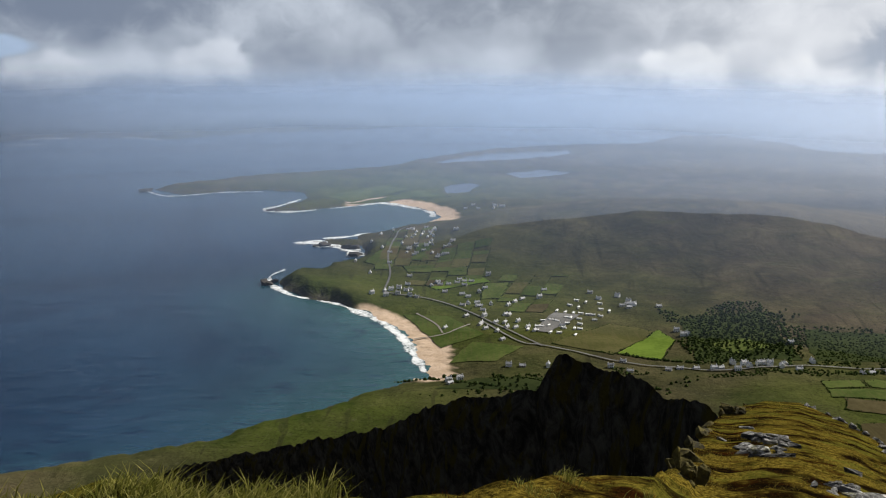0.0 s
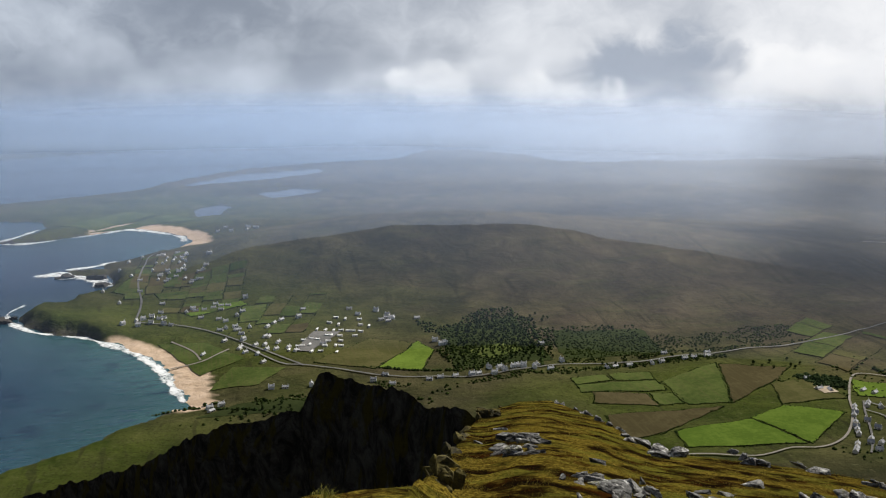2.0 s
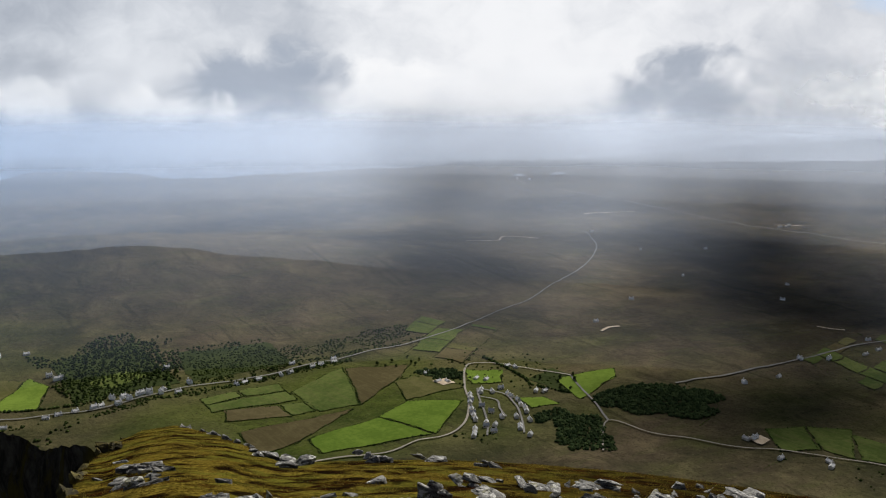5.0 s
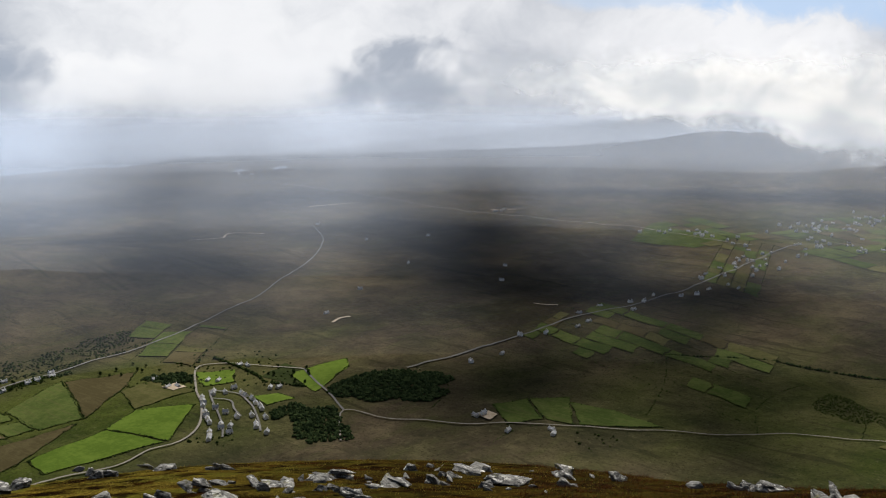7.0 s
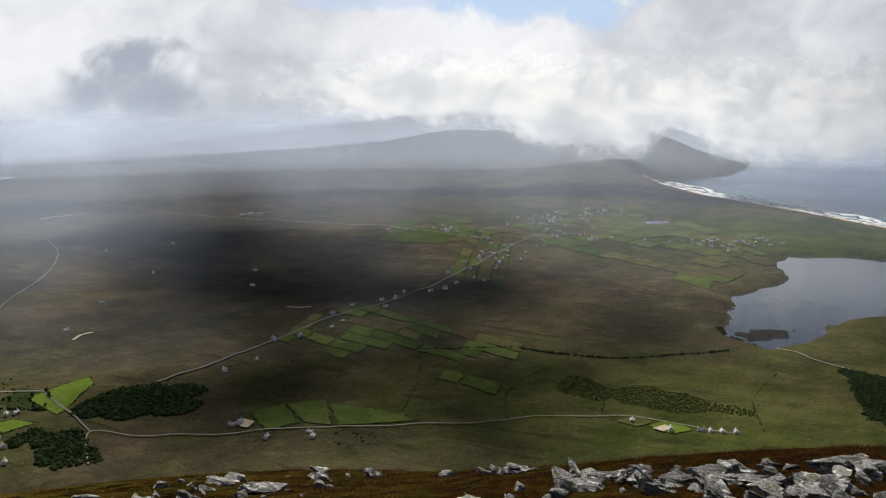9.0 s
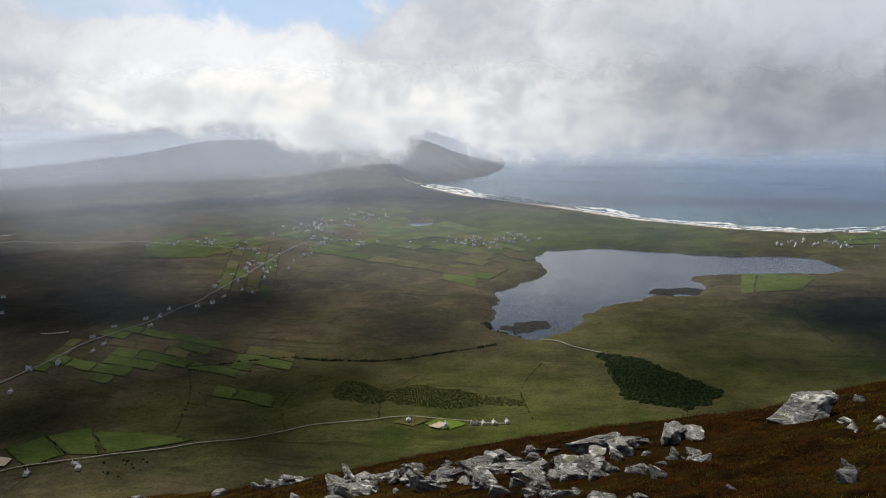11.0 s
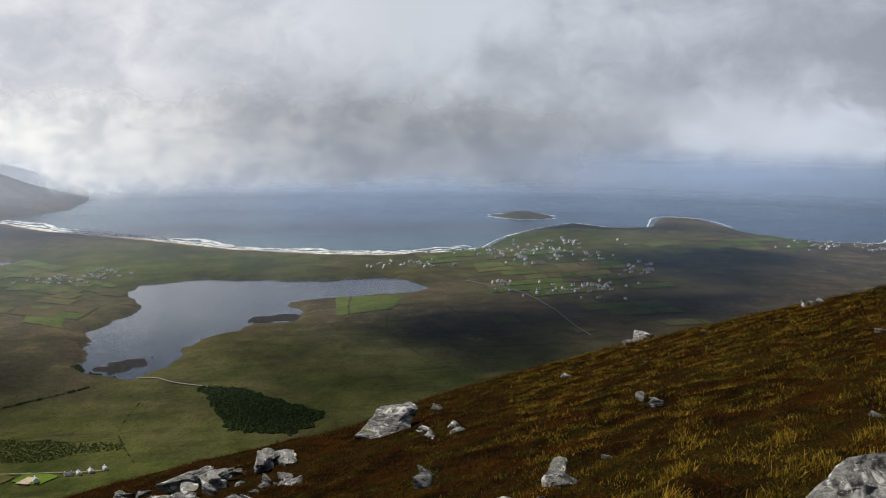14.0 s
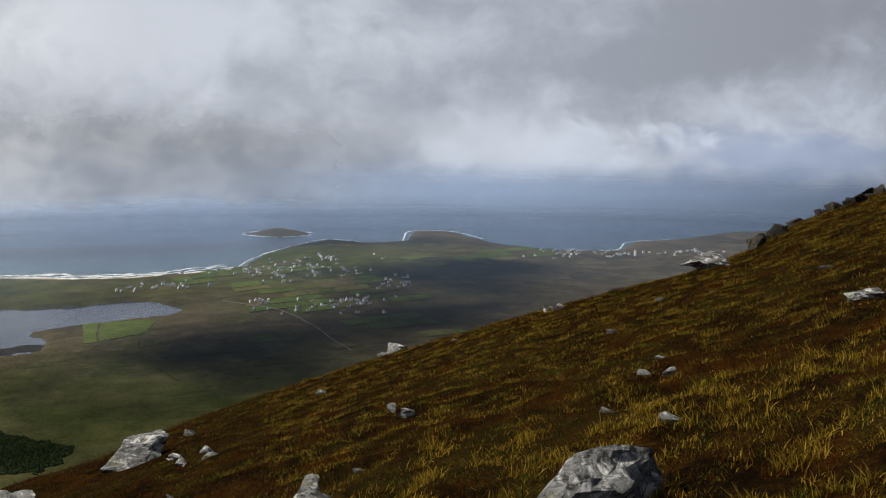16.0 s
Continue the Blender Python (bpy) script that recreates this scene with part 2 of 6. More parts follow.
# the near shoulder of the mountain: azimuth, slope of the sight line at its brow (degrees), distance of the brow
BROW = [(-180, 6, 30), (-120, 0, 30), (-60, -14, 20), (-40, -20, 9), (-25, -24.2, 7), (-17.4, -23.7, 6.5), (-12, -25.2, 6.5), (-3, -25.6, 7), (1, -25.4, 7.5), (4, -24.8, 8), (7, -24.5, 9), (12, -24.1, 10),
        (14, -23.2, 14), (15.2, -21.4, 24), (16.4, -20.6, 32), (18.2, -20.0, 36), (20, -19.9, 36), (22.8, -20.7, 30), (26, -22.2, 23), (35, -22.2, 24),
        (52, -22.6, 26), (65, -23.0, 21), (72, -22.4, 19), (80, -21.1, 18), (87, -20.0, 17.5), (95, -18.6, 17), (100, -16.9, 19),
        (111, -13.7, 20), (120, -11, 20), (127, -8.9, 20), (130, -7.6, 22), (132.5, -6.0, 25), (137, -4.0, 27), (150, 2, 30), (180, 6, 30)]
# the crag beyond: azimuth, slope of the sight line to its top, distance; rows below -3 degrees are a spur added for the
# shadow on the slope
CRAG = [(-24, -26.4, 330), (-17, -24.6, 290), (-14, -24.0, 265), (-9, -23.4, 230), (-5.5, -23.0, 200), (-3.2, -22.6, 180), (-1.4, -21.8, 165), (-0.4, -21.3, 155), (2.6, -20.9, 140), (5.5, -20.6, 128), (6.0, -19.7, 124),
        (6.6, -18.7, 122), (7.5, -18.6, 118), (8.8, -18.9, 110), (11, -19.4, 96), (13.7, -20.3, 80), (14.5, -20.5, 74), (15.5, -21.0, 68),
        (16.8, -21.0, 60), (18, -24, 54), (20, -30, 48)]


def column(table, az, j):
    return np.interp(az, [row[0] for row in table], [row[j] for row in table])


def mountainside(x, y):
    """The height of the hillside on which the camera stands."""
    r = np.hypot(x, y) + 1e-6
    az = np.degrees(np.arctan2(x, y))
    brow = column(BROW, az, 2)
    pitch = np.tan(np.radians(column(BROW, az, 1))) + 1.6 / brow
    over = np.maximum(0, r - brow)
    roll = 0.16 * brow
    bend = np.minimum(over, roll) ** 2 / (2 * roll) + np.maximum(0, over - roll)   # rolls over at the brow
    z = HOME - 1.6 + pitch * r - bend * np.maximum(0.0, 0.72 + pitch)
    back = smooth(np.abs(az - 60), 85, 120)                              # behind the camera the mountain goes on up
    z = z * (1 - back) + back * (HOME - 1.6 + pitch * np.minimum(r, 900) - 0.35 * np.maximum(0, r - 900))
    foot = 165.0
    z = np.where(z < foot, foot * np.exp((np.maximum(z, -2000) - foot) / 95.0) - 2.0, z)
    near = np.exp(-r / 60)
    humps = near * (0.018 * ripple(x, y, 4.5, 3, 1) + 0.014 * ripple(x, y, 1.1, 2, 6)) * smooth(r, 1.0, 5.0)
    humps = humps + smooth(r, 2.5, 5.0) * np.exp(-r / 13) * (0.06 * ripple(x, y, 1.3, 2, 11) + 0.04 * ripple(x, y, 0.55, 1, 15))   # tussocks
    humps = humps + 2.0 * smooth(r, 60, 300) * ripple(x, y, 60, 3, 4) * smooth(z, 30, 160)
    return z + humps


def country(x, y, d):
    """The height of the low ground, hills and far mountains, from the distance d to the nearest water."""
    steep = np.exp(-(line_distance(x, y, CLIFFS) / 60) ** 2)
    beach = np.minimum(line_distance(x, y, NEAR_BEACH), np.minimum(line_distance(x, y, FAR_BEACH), line_distance(x, y, STRAND)))
    flat_shore = np.exp(-(beach / 70) ** 2)
    z = 9 * (1 - np.exp(-np.maximum(d, 0) / (18 + 60 * flat_shore))) + 14 * steep * smooth(d, 0, 22) + 0.012 * np.clip(d, 0, 900)
    inland = smooth(d, 30, 260)
    z = z + inland * (2.5 * ripple(x, y, 420, 3, 2) + 1.0 * ripple(x, y, 120, 2, 7))

    def hill(cx, cy, top, along, across, turn, noise_amount=0.08):
        c, s = math.cos(radians(turn)), math.sin(radians(turn))
        u, v = (x - cx) * c + (y - cy) * s, -(x - cx) * s + (y - cy) * c
        return top * np.exp(-((u / along) ** 2 + (v / across) ** 2)) * (1 + noise_amount * ripple(x, y, 520, 4, 4))

    z = z + smooth(d, 0, 250) * (hill(600, 1890, 82, 560, 250, -14) + hill(250, 1960, 25, 260, 180, -10))
    z = z + smooth(d, 0, 120) * (hill(4150, 2250, 92, 1000, 560, -62, 0.07) + hill(3920, 1060, 88, 560, 250, 10, 0.05) + hill(4250, 1560, 160, 560, 420, -40, 0.1))
    z = z + smooth(d, 0, 200) * (hill(-700, 4600, 45, 800, 400, 10) + hill(1000, 4190, 25, 300, 90, 10))
    z = z + smooth(d, 0, 40) * hill(3400, -880, 8, 130, 60, -60)
    return np.where(d > 0, z, np.maximum(-12.0, d * 0.12) - 0.5)


def ground_height(x, y):
    x, y = np.asarray(x, float), np.asarray(y, float)
    return np.maximum(country(x, y, land_distance(x, y)), mountainside(x, y))


CELL, WEST, SOUTH = 10.0, -900.0, -2100.0
table_x, table_y = np.meshgrid(np.arange(WEST, 2950, CELL), np.arange(SOUTH, 2950, CELL), indexing="ij")
TABLE = ground_height(table_x, table_y)


def low_height(x, y):
    """The height of the low country, read from a table of the land."""
    u, v = np.clip((np.asarray(x, float) - WEST) / CELL, 0, TABLE.shape[0] - 1.001), np.clip((np.asarray(y, float) - SOUTH) / CELL, 0, TABLE.shape[1] - 1.001)
    i, j = u.astype(int), v.astype(int)
    u, v = u - i, v - j
    return TABLE[i, j] * (1 - u) * (1 - v) + TABLE[i + 1, j] * u * (1 - v) + TABLE[i, j + 1] * (1 - u) * v + TABLE[i + 1, j + 1] * u * v


def height_at(x, y):
    """The height of the near slope."""
    return float(mountainside(np.array([x]), np.array([y]))[0])

# ---- materials ----
def material(name):
    m = bpy.data.materials.new(name)
    m.use_nodes = True
    return m, Nodes(m.node_tree)


def finish(n, colour, rough=0.9, bump=None, strength=0.5, distance=0.1, specular=0.2, alpha=None):
    values = {"Base Color": colour, "Roughness": rough, "Specular IOR Level": specular}
    if bump is not None:
        values["Normal"] = n.add("ShaderNodeBump", {"Strength": strength, "Distance": distance, "Height": bump}).outputs[0]
    surface = n.add("ShaderNodeBsdfPrincipled", values).outputs[0]
    if alpha is not None:
        clear_part = n.add("ShaderNodeBsdfTransparent").outputs[0]
        surface = n.add("ShaderNodeMixShader", {0: alpha, 1: clear_part, 2: surface}).outputs[0]
    n.add("ShaderNodeOutputMaterial", {"Surface": surface})


def place(n):
    return n.add("ShaderNodeNewGeometry").outputs["Position"]


def simple(name, a, b, size, rough=0.9, bump=0.0, specular=0.2):
    """A surface of two mixed tones with grain at two scales; size in metres."""
    m, n = material(name)
    p = n.add("ShaderNodeTexCoord").outputs["Object"]
    coarse, grain = n.noise(p, 1 / size, 4.0), n.noise(p, 9 / size, 3.0)
    tone = n.math("ADD", n.math("MULTIPLY", coarse, 0.65), n.math("MULTIPLY", grain, 0.35))
    rnd = n.add("ShaderNodeObjectInfo").outputs["Random"]
    tone = n.math("ADD", n.ramp(tone, 0.35, 0.65), n.math("MULTIPLY", n.math("SUBTRACT", rnd, 0.5), 0.5), clamp=True)
    finish(n, n.mix(tone, rgb(*a), rgb(*b)), rough, grain if bump else None, 0.5, bump, specular)
    return m


def ground_material():
    """Moor, hill grass, heather, crag rock and beach sand on the one sheet of ground."""
    m, n = material("ground")
    p = place(n)
    sand = n.add("ShaderNodeAttribute", attribute_name="sand").outputs["Fac"]
    rock = n.add("ShaderNodeAttribute", attribute_name="rock").outputs["Fac"]
    near = n.add("ShaderNodeAttribute", attribute_name="near").outputs["Fac"]
    green = n.add("ShaderNodeAttribute", attribute_name="green").outputs["Fac"]
    far_noise, mid_noise, small = n.noise(p, 0.0042, 6.0, 0.6, 0.5), n.noise(p, 0.018, 6.0, 0.62, 0.3), n.noise(p, 0.11, 5.0, 0.65)
    stretched = n.noise(n.scaled(p, 0.010, 0.045, 0.02), 1.0, 5.0, 0.6, 0.4)
    tone = n.math("ADD", n.math("MULTIPLY", far_noise, 0.4), n.math("ADD", n.math("MULTIPLY", mid_noise, 0.35), n.math("MULTIPLY", small, 0.25)))
    moor = n.mix(n.ramp(tone, 0.38, 0.62), rgb(0.040, 0.033, 0.023), rgb(0.100, 0.078, 0.048))
    moor = n.mix(n.math("MULTIPLY", n.ramp(stretched, 0.52, 0.68), 0.6), moor, rgb(0.060, 0.058, 0.027))
    moor = n.mix(n.math("MULTIPLY", n.ramp(mid_noise, 0.56, 0.7), 0.5), moor, rgb(0.125, 0.102, 0.060))
    meadow = n.mix(n.ramp(tone, 0.36, 0.64), rgb(0.028, 0.043, 0.009), rgb(0.080, 0.094, 0.021))
    low = n.mix(green, moor, meadow)
    speck, drain = n.noise(p, 0.34, 5.0, 0.7), n.noise(n.scaled(p, 0.05, 0.006, 0.0), 1.0, 4.0, 0.55, 0.5)
    low = n.mix(n.math("MULTIPLY", n.ramp(speck, 0.52, 0.66), 0.75), low, rgb(0.017, 0.019, 0.009))
    low = n.mix(n.math("MULTIPLY", n.ramp(n.noise(p, 0.16, 6.0, 0.75, 0.3), 0.55, 0.70), 0.6), low, rgb(0.115, 0.105, 0.055))
    low = n.mix(n.math("MULTIPLY", n.ramp(small, 0.54, 0.70), 0.45), low, rgb(0.030, 0.034, 0.014))
    low = n.mix(n.math("MULTIPLY", n.ramp(drain, 0.60, 0.66), 0.5), low, rgb(0.026, 0.026, 0.014))
    # near turf: heather, moss and dry grass at the size of a hand, with the shade between sprigs put in as near-black
    clump, blade, patch = n.noise(p, 2.2, 5.0, 0.6, 0.3), n.noise(p, 16.0, 4.0, 0.7), n.noise(p, 0.5, 4.0, 0.6, 0.3)
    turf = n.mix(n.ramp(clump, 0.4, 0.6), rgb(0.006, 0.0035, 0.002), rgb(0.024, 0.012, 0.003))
    turf = n.mix(n.math("MULTIPLY", n.ramp(patch, 0.48, 0.62), 0.6), turf, rgb(0.030, 0.024, 0.005))
    turf = n.mix(n.math("MULTIPLY", n.ramp(blade, 0.50, 0.72), 0.5), turf, rgb(0.085, 0.048, 0.008))
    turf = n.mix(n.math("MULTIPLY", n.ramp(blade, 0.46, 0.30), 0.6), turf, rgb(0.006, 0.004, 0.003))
    speckle, rust = n.noise(p, 42.0, 3.0, 0.7), n.noise(p, 1.3, 5.0, 0.65, 0.3)
    turf = n.mix(n.math("MULTIPLY", n.ramp(rust, 0.50, 0.66), 0.85), turf, rgb(0.055, 0.017, 0.003))
    turf = n.mix(n.math("MULTIPLY", n.ramp(n.math("ADD", n.math("MULTIPLY", speckle, 0.6), n.math("MULTIPLY", clump, 0.4)), 0.53, 0.65), 0.7), turf, rgb(0.120, 0.078, 0.012))
    # darkened towards black: shade between the tufts, put into the ground colour
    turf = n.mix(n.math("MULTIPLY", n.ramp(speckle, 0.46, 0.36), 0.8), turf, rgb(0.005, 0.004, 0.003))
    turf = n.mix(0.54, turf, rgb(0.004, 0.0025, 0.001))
    moss = n.add("ShaderNodeAttribute", attribute_name="moss").outputs["Fac"]
    golden = n.mix(n.ramp(blade, 0.38, 0.66), rgb(0.034, 0.024, 0.004), rgb(0.175, 0.130, 0.021))
    golden = n.mix(n.math("MULTIPLY", n.ramp(patch, 0.46, 0.60), 0.6), golden, rgb(0.075, 0.080, 0.012))
    turf = n.mix(n.math("MULTIPLY", moss, n.ramp(n.noise(p, 1.1, 5.0, 0.6, 0.2), 0.40, 0.58)), turf, golden)
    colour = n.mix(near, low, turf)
    crack = n.noise(n.scaled(p, 0.5, 0.5, 1.6), 0.6, 8.0, 0.7, 0.6)
    stone = n.mix(n.ramp(crack, 0.35, 0.68), rgb(0.030, 0.028, 0.024), rgb(0.130, 0.120, 0.095))
    stone = n.mix(n.math("MULTIPLY", n.ramp(small, 0.5, 0.65), 0.6), stone, rgb(0.060, 0.060, 0.020))
    colour = n.mix(rock, colour, stone)
    grain = n.noise(p, 0.05, 6.0, 0.6)
    beach = n.mix(n.ramp(grain, 0.35, 0.65), rgb(0.50, 0.37, 0.26), rgb(0.60, 0.46, 0.34))
    colour = n.mix(sand, colour, beach)
    lump = n.mix(near, n.math("MULTIPLY", mid_noise, 14.0), n.math("ADD", n.math("MULTIPLY", clump, 0.22), n.math("MULTIPLY", blade, 0.06)))
    finish(n, colour, 0.95, lump, 0.55, 1.0, 0.0)
    return m


def crag_material():
    m, n = material("crag")
    p = place(n)
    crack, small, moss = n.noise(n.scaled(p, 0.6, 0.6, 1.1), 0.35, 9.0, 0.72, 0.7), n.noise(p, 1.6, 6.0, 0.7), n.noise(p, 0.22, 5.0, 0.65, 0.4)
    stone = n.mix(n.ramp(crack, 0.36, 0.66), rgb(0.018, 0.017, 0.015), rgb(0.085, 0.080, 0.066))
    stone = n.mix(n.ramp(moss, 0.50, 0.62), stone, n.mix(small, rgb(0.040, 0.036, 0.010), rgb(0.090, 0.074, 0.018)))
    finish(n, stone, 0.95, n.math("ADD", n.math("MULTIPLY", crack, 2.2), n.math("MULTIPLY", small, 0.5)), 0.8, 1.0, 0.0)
    return m


def field_material(name, a, b, lines=0.0):
    """Grazed or mown grass: mottled, streaked along the field, with wear."""
    m, n = material(name)
    p = place(n)
    rnd = n.add("ShaderNodeObjectInfo").outputs["Random"]
    worn, grain = n.noise(p, 0.022, 6.0, 0.62, 0.4), n.noise(p, 0.16, 5.0, 0.65)
    tone = n.math("ADD", n.math("MULTIPLY", worn, 0.6), n.math("MULTIPLY", grain, 0.4))
    tone = n.math("ADD", n.ramp(tone, 0.36, 0.64), n.math("MULTIPLY", n.math("SUBTRACT", rnd, 0.5), 0.7), clamp=True)
    colour = n.mix(tone, rgb(*a), rgb(*b))
    if lines:
        rows = n.noise(n.scaled(p, 0.3, 0.02, 0.0), 1.0, 3.0)
        colour = n.mix(n.math("MULTIPLY", n.ramp(rows, 0.5, 0.62), lines), colour, rgb(0.10, 0.085, 0.04))
    finish(n, colour, 0.95, grain, 0.4, 1.2, 0.0)
    return m


def water_material(name, deep, shallow, wave, rough):
    m, n = material(name)
    p = place(n)
    depth = n.add("ShaderNodeAttribute", attribute_name="shallow").outputs["Fac"]
    drift = n.noise(n.scaled(p, 0.0034, 0.0018, 0.0), 1.0, 7.0, 0.65, 1.0)
    chop = n.noise(p, 0.05, 6.0, 0.6, 0.2)
    colour = n.mix(depth, rgb(*deep), rgb(*shallow))
    colour = n.mix(n.math("MULTIPLY", n.ramp(drift, 0.42, 0.62), 0.75), colour, n.mix(depth, rgb(deep[0] * 0.45, deep[1] * 0.5, deep[2] * 0.62), rgb(shallow[0] * 0.6, shallow[1] * 0.75, shallow[2] * 0.8)))
    streak = n.math("ADD", n.math("MULTIPLY", n.noise(n.scaled(p, 0.028, 0.085, 0.0), 1.0, 5.0, 0.65, 0.6), 0.6), n.math("MULTIPLY", n.noise(p, 0.011, 6.0, 0.68, 0.8), 0.4))
    colour = n.mix(n.math("MULTIPLY", n.ramp(streak, 0.49, 0.38), 0.8), colour, rgb(deep[0] * 0.35, deep[1] * 0.42, deep[2] * 0.55))
    colour = n.mix(n.math("MULTIPLY", n.ramp(streak, 0.53, 0.66), 0.55), colour, rgb(deep[0] * 2.4 + 0.01, deep[1] * 1.7, deep[2] * 1.5))
    swell = n.math("ADD", n.math("MULTIPLY", n.noise(n.scaled(p, 0.012, 0.03, 0.0), 1.0, 3.0), 2.0), n.math("MULTIPLY", chop, 1.0))
    finish(n, colour, rough, swell, 1.0, wave, 0.5)
    return m


def foam_material():
    m, n = material("surf")
    p = place(n)
    lace = n.math("ADD", n.math("MULTIPLY", n.noise(p, 0.06, 6.0, 0.65, 0.5), 0.6), n.math("MULTIPLY", n.noise(p, 0.3, 4.0, 0.65), 0.4))
    edge = n.add("ShaderNodeAttribute", attribute_name="body").outputs["Fac"]
    cover = n.ramp(n.math("ADD", n.math("MULTIPLY", lace, 1.5), n.math("MULTIPLY", edge, 0.40)), 0.86, 1.22)
    finish(n, n.mix(lace, rgb(0.70, 0.74, 0.76), rgb(0.86, 0.87, 0.87)), 0.8, None, alpha=cover)
    return m


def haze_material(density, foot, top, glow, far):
    """Haze painted on a tinted translucent sheet that scatters the light both ways, thinning out with height."""
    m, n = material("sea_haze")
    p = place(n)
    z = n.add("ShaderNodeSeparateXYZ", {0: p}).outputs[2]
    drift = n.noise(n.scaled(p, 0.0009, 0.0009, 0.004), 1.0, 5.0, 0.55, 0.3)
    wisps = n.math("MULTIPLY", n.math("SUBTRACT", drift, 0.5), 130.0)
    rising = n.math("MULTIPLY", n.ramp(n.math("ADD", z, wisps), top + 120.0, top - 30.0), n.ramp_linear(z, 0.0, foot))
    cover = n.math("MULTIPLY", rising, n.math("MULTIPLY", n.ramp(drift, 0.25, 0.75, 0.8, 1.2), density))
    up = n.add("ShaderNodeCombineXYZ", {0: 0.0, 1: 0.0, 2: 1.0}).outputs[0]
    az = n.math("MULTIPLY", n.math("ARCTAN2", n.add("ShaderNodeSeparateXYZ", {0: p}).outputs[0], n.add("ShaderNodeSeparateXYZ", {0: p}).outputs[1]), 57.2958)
    thick = n.math("ADD", n.ramp(az, 4.0, 30.0, 1.6, 1.6), n.ramp(az, 50.0, 84.0, 0.0, -0.35 if far else -1.15))   # thinner past azimuth 50, tuned for the brightness of the haze
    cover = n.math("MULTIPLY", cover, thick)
    # whiter sunward, bluer away: the light of the haze is put into the tint
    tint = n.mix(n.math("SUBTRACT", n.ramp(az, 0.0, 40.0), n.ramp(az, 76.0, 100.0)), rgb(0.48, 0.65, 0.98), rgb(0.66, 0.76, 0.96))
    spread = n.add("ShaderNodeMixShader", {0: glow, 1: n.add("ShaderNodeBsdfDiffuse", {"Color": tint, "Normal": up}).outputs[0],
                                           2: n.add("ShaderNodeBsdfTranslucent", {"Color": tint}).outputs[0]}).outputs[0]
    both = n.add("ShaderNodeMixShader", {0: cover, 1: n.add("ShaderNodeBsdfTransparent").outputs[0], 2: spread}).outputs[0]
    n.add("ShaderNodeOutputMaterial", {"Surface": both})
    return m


def bank_material():
    """A low bank of white cloud with a ragged foot, thinning out upwards."""
    m, n = material("cloud_bank")
    p = place(n)
    xyz = n.add("ShaderNodeSeparateXYZ", {0: p})
    z = xyz.outputs[2]
    az = n.math("MULTIPLY", n.math("ARCTAN2", xyz.outputs[0], xyz.outputs[1]), 57.2958)
    swirl = n.add("ShaderNodeVectorMath", {0: n.add("ShaderNodeTexNoise", {"Vector": p, "Scale": 0.006, "Detail": 3.0}).outputs[1], 1: (90.0, 90.0, 90.0), 2: p}, operation="MULTIPLY_ADD").outputs[0]
    puff = n.noise(n.scaled(swirl, 0.0062, 0.0062, 0.0080), 1.0, 8.0, 0.6, 0.0)
    # the height of the foot round the sky: high over the moor, hanging low by the strand, then the even base over the bay
    node = n.add("ShaderNodeValToRGB", {0: n.ramp_linear(az, 40.0, 140.0)})
    ends = node.color_ramp.elements
    stops = ((50, 300), (58, 235), (62, 195), (68, 150), (73, 75), (75.0, 80), (77.0, 165), (79.5, 110), (82, 70), (90, 85), (100, 95), (112, 90), (122, 140), (138, 160))
    while len(ends) < len(stops):
        ends.new(0.5)
    for end, (degrees, level) in zip(ends, stops):
        end.position, end.color = (degrees - 40.0) / 100.0, (level / 400.0,) * 3 + (1.0,)
    foot = n.math("MULTIPLY", node.outputs[0], 400.0)
    rough_edge = n.ramp(az, 80.0, 92.0, 210.0, 90.0)
    height_in = n.math("ADD", n.math("SUBTRACT", z, foot), n.math("MULTIPLY", n.math("SUBTRACT", puff, 0.5), rough_edge))
    cover = n.math("MULTIPLY", n.ramp(height_in, -14.0, 70.0), n.ramp(n.math("ADD", z, n.math("MULTIPLY", n.math("SUBTRACT", puff, 0.5), 200.0)), 470.0, 300.0))
    cover = n.math("MULTIPLY", cover, n.math("MULTIPLY", n.ramp(az, 48.0, 60.0), n.ramp(az, 118.0, 98.0)))
    light_part = n.ramp(n.noise(n.scaled(swirl, 0.006, 0.006, 0.009), 1.0, 6.0, 0.6), 0.35, 0.65)
    # sunlit and dull tones of the cloud are put into its colour by azimuth
    sunny = n.mix(light_part, rgb(0.46, 0.49, 0.54), rgb(0.68, 0.69, 0.71))
    dull = n.mix(light_part, rgb(0.24, 0.26, 0.30), rgb(0.34, 0.36, 0.40))
    shade = n.mix(n.ramp(az, 78.0, 96.0), sunny, dull)
    white = n.add("ShaderNodeBsdfTranslucent", {"Color": shade}).outputs[0]
    n.add("ShaderNodeOutputMaterial", {"Surface": n.add("ShaderNodeMixShader", {0: cover, 1: n.add("ShaderNodeBsdfTransparent").outputs[0], 2: white}).outputs[0]})
    return m


def cloud_material():
    """Thin vapour: each fold lets most of the light through, the thick middle of a heap little."""
    m, n = material("cloud")
    wisp = n.noise(place(n), 0.012, 5.0, 0.6)
    finish(n, rgb(0.84, 0.84, 0.86), 1.0, None, specular=0.0, alpha=n.ramp(wisp, 0.3, 0.7, 0.10, 0.36))
    return m


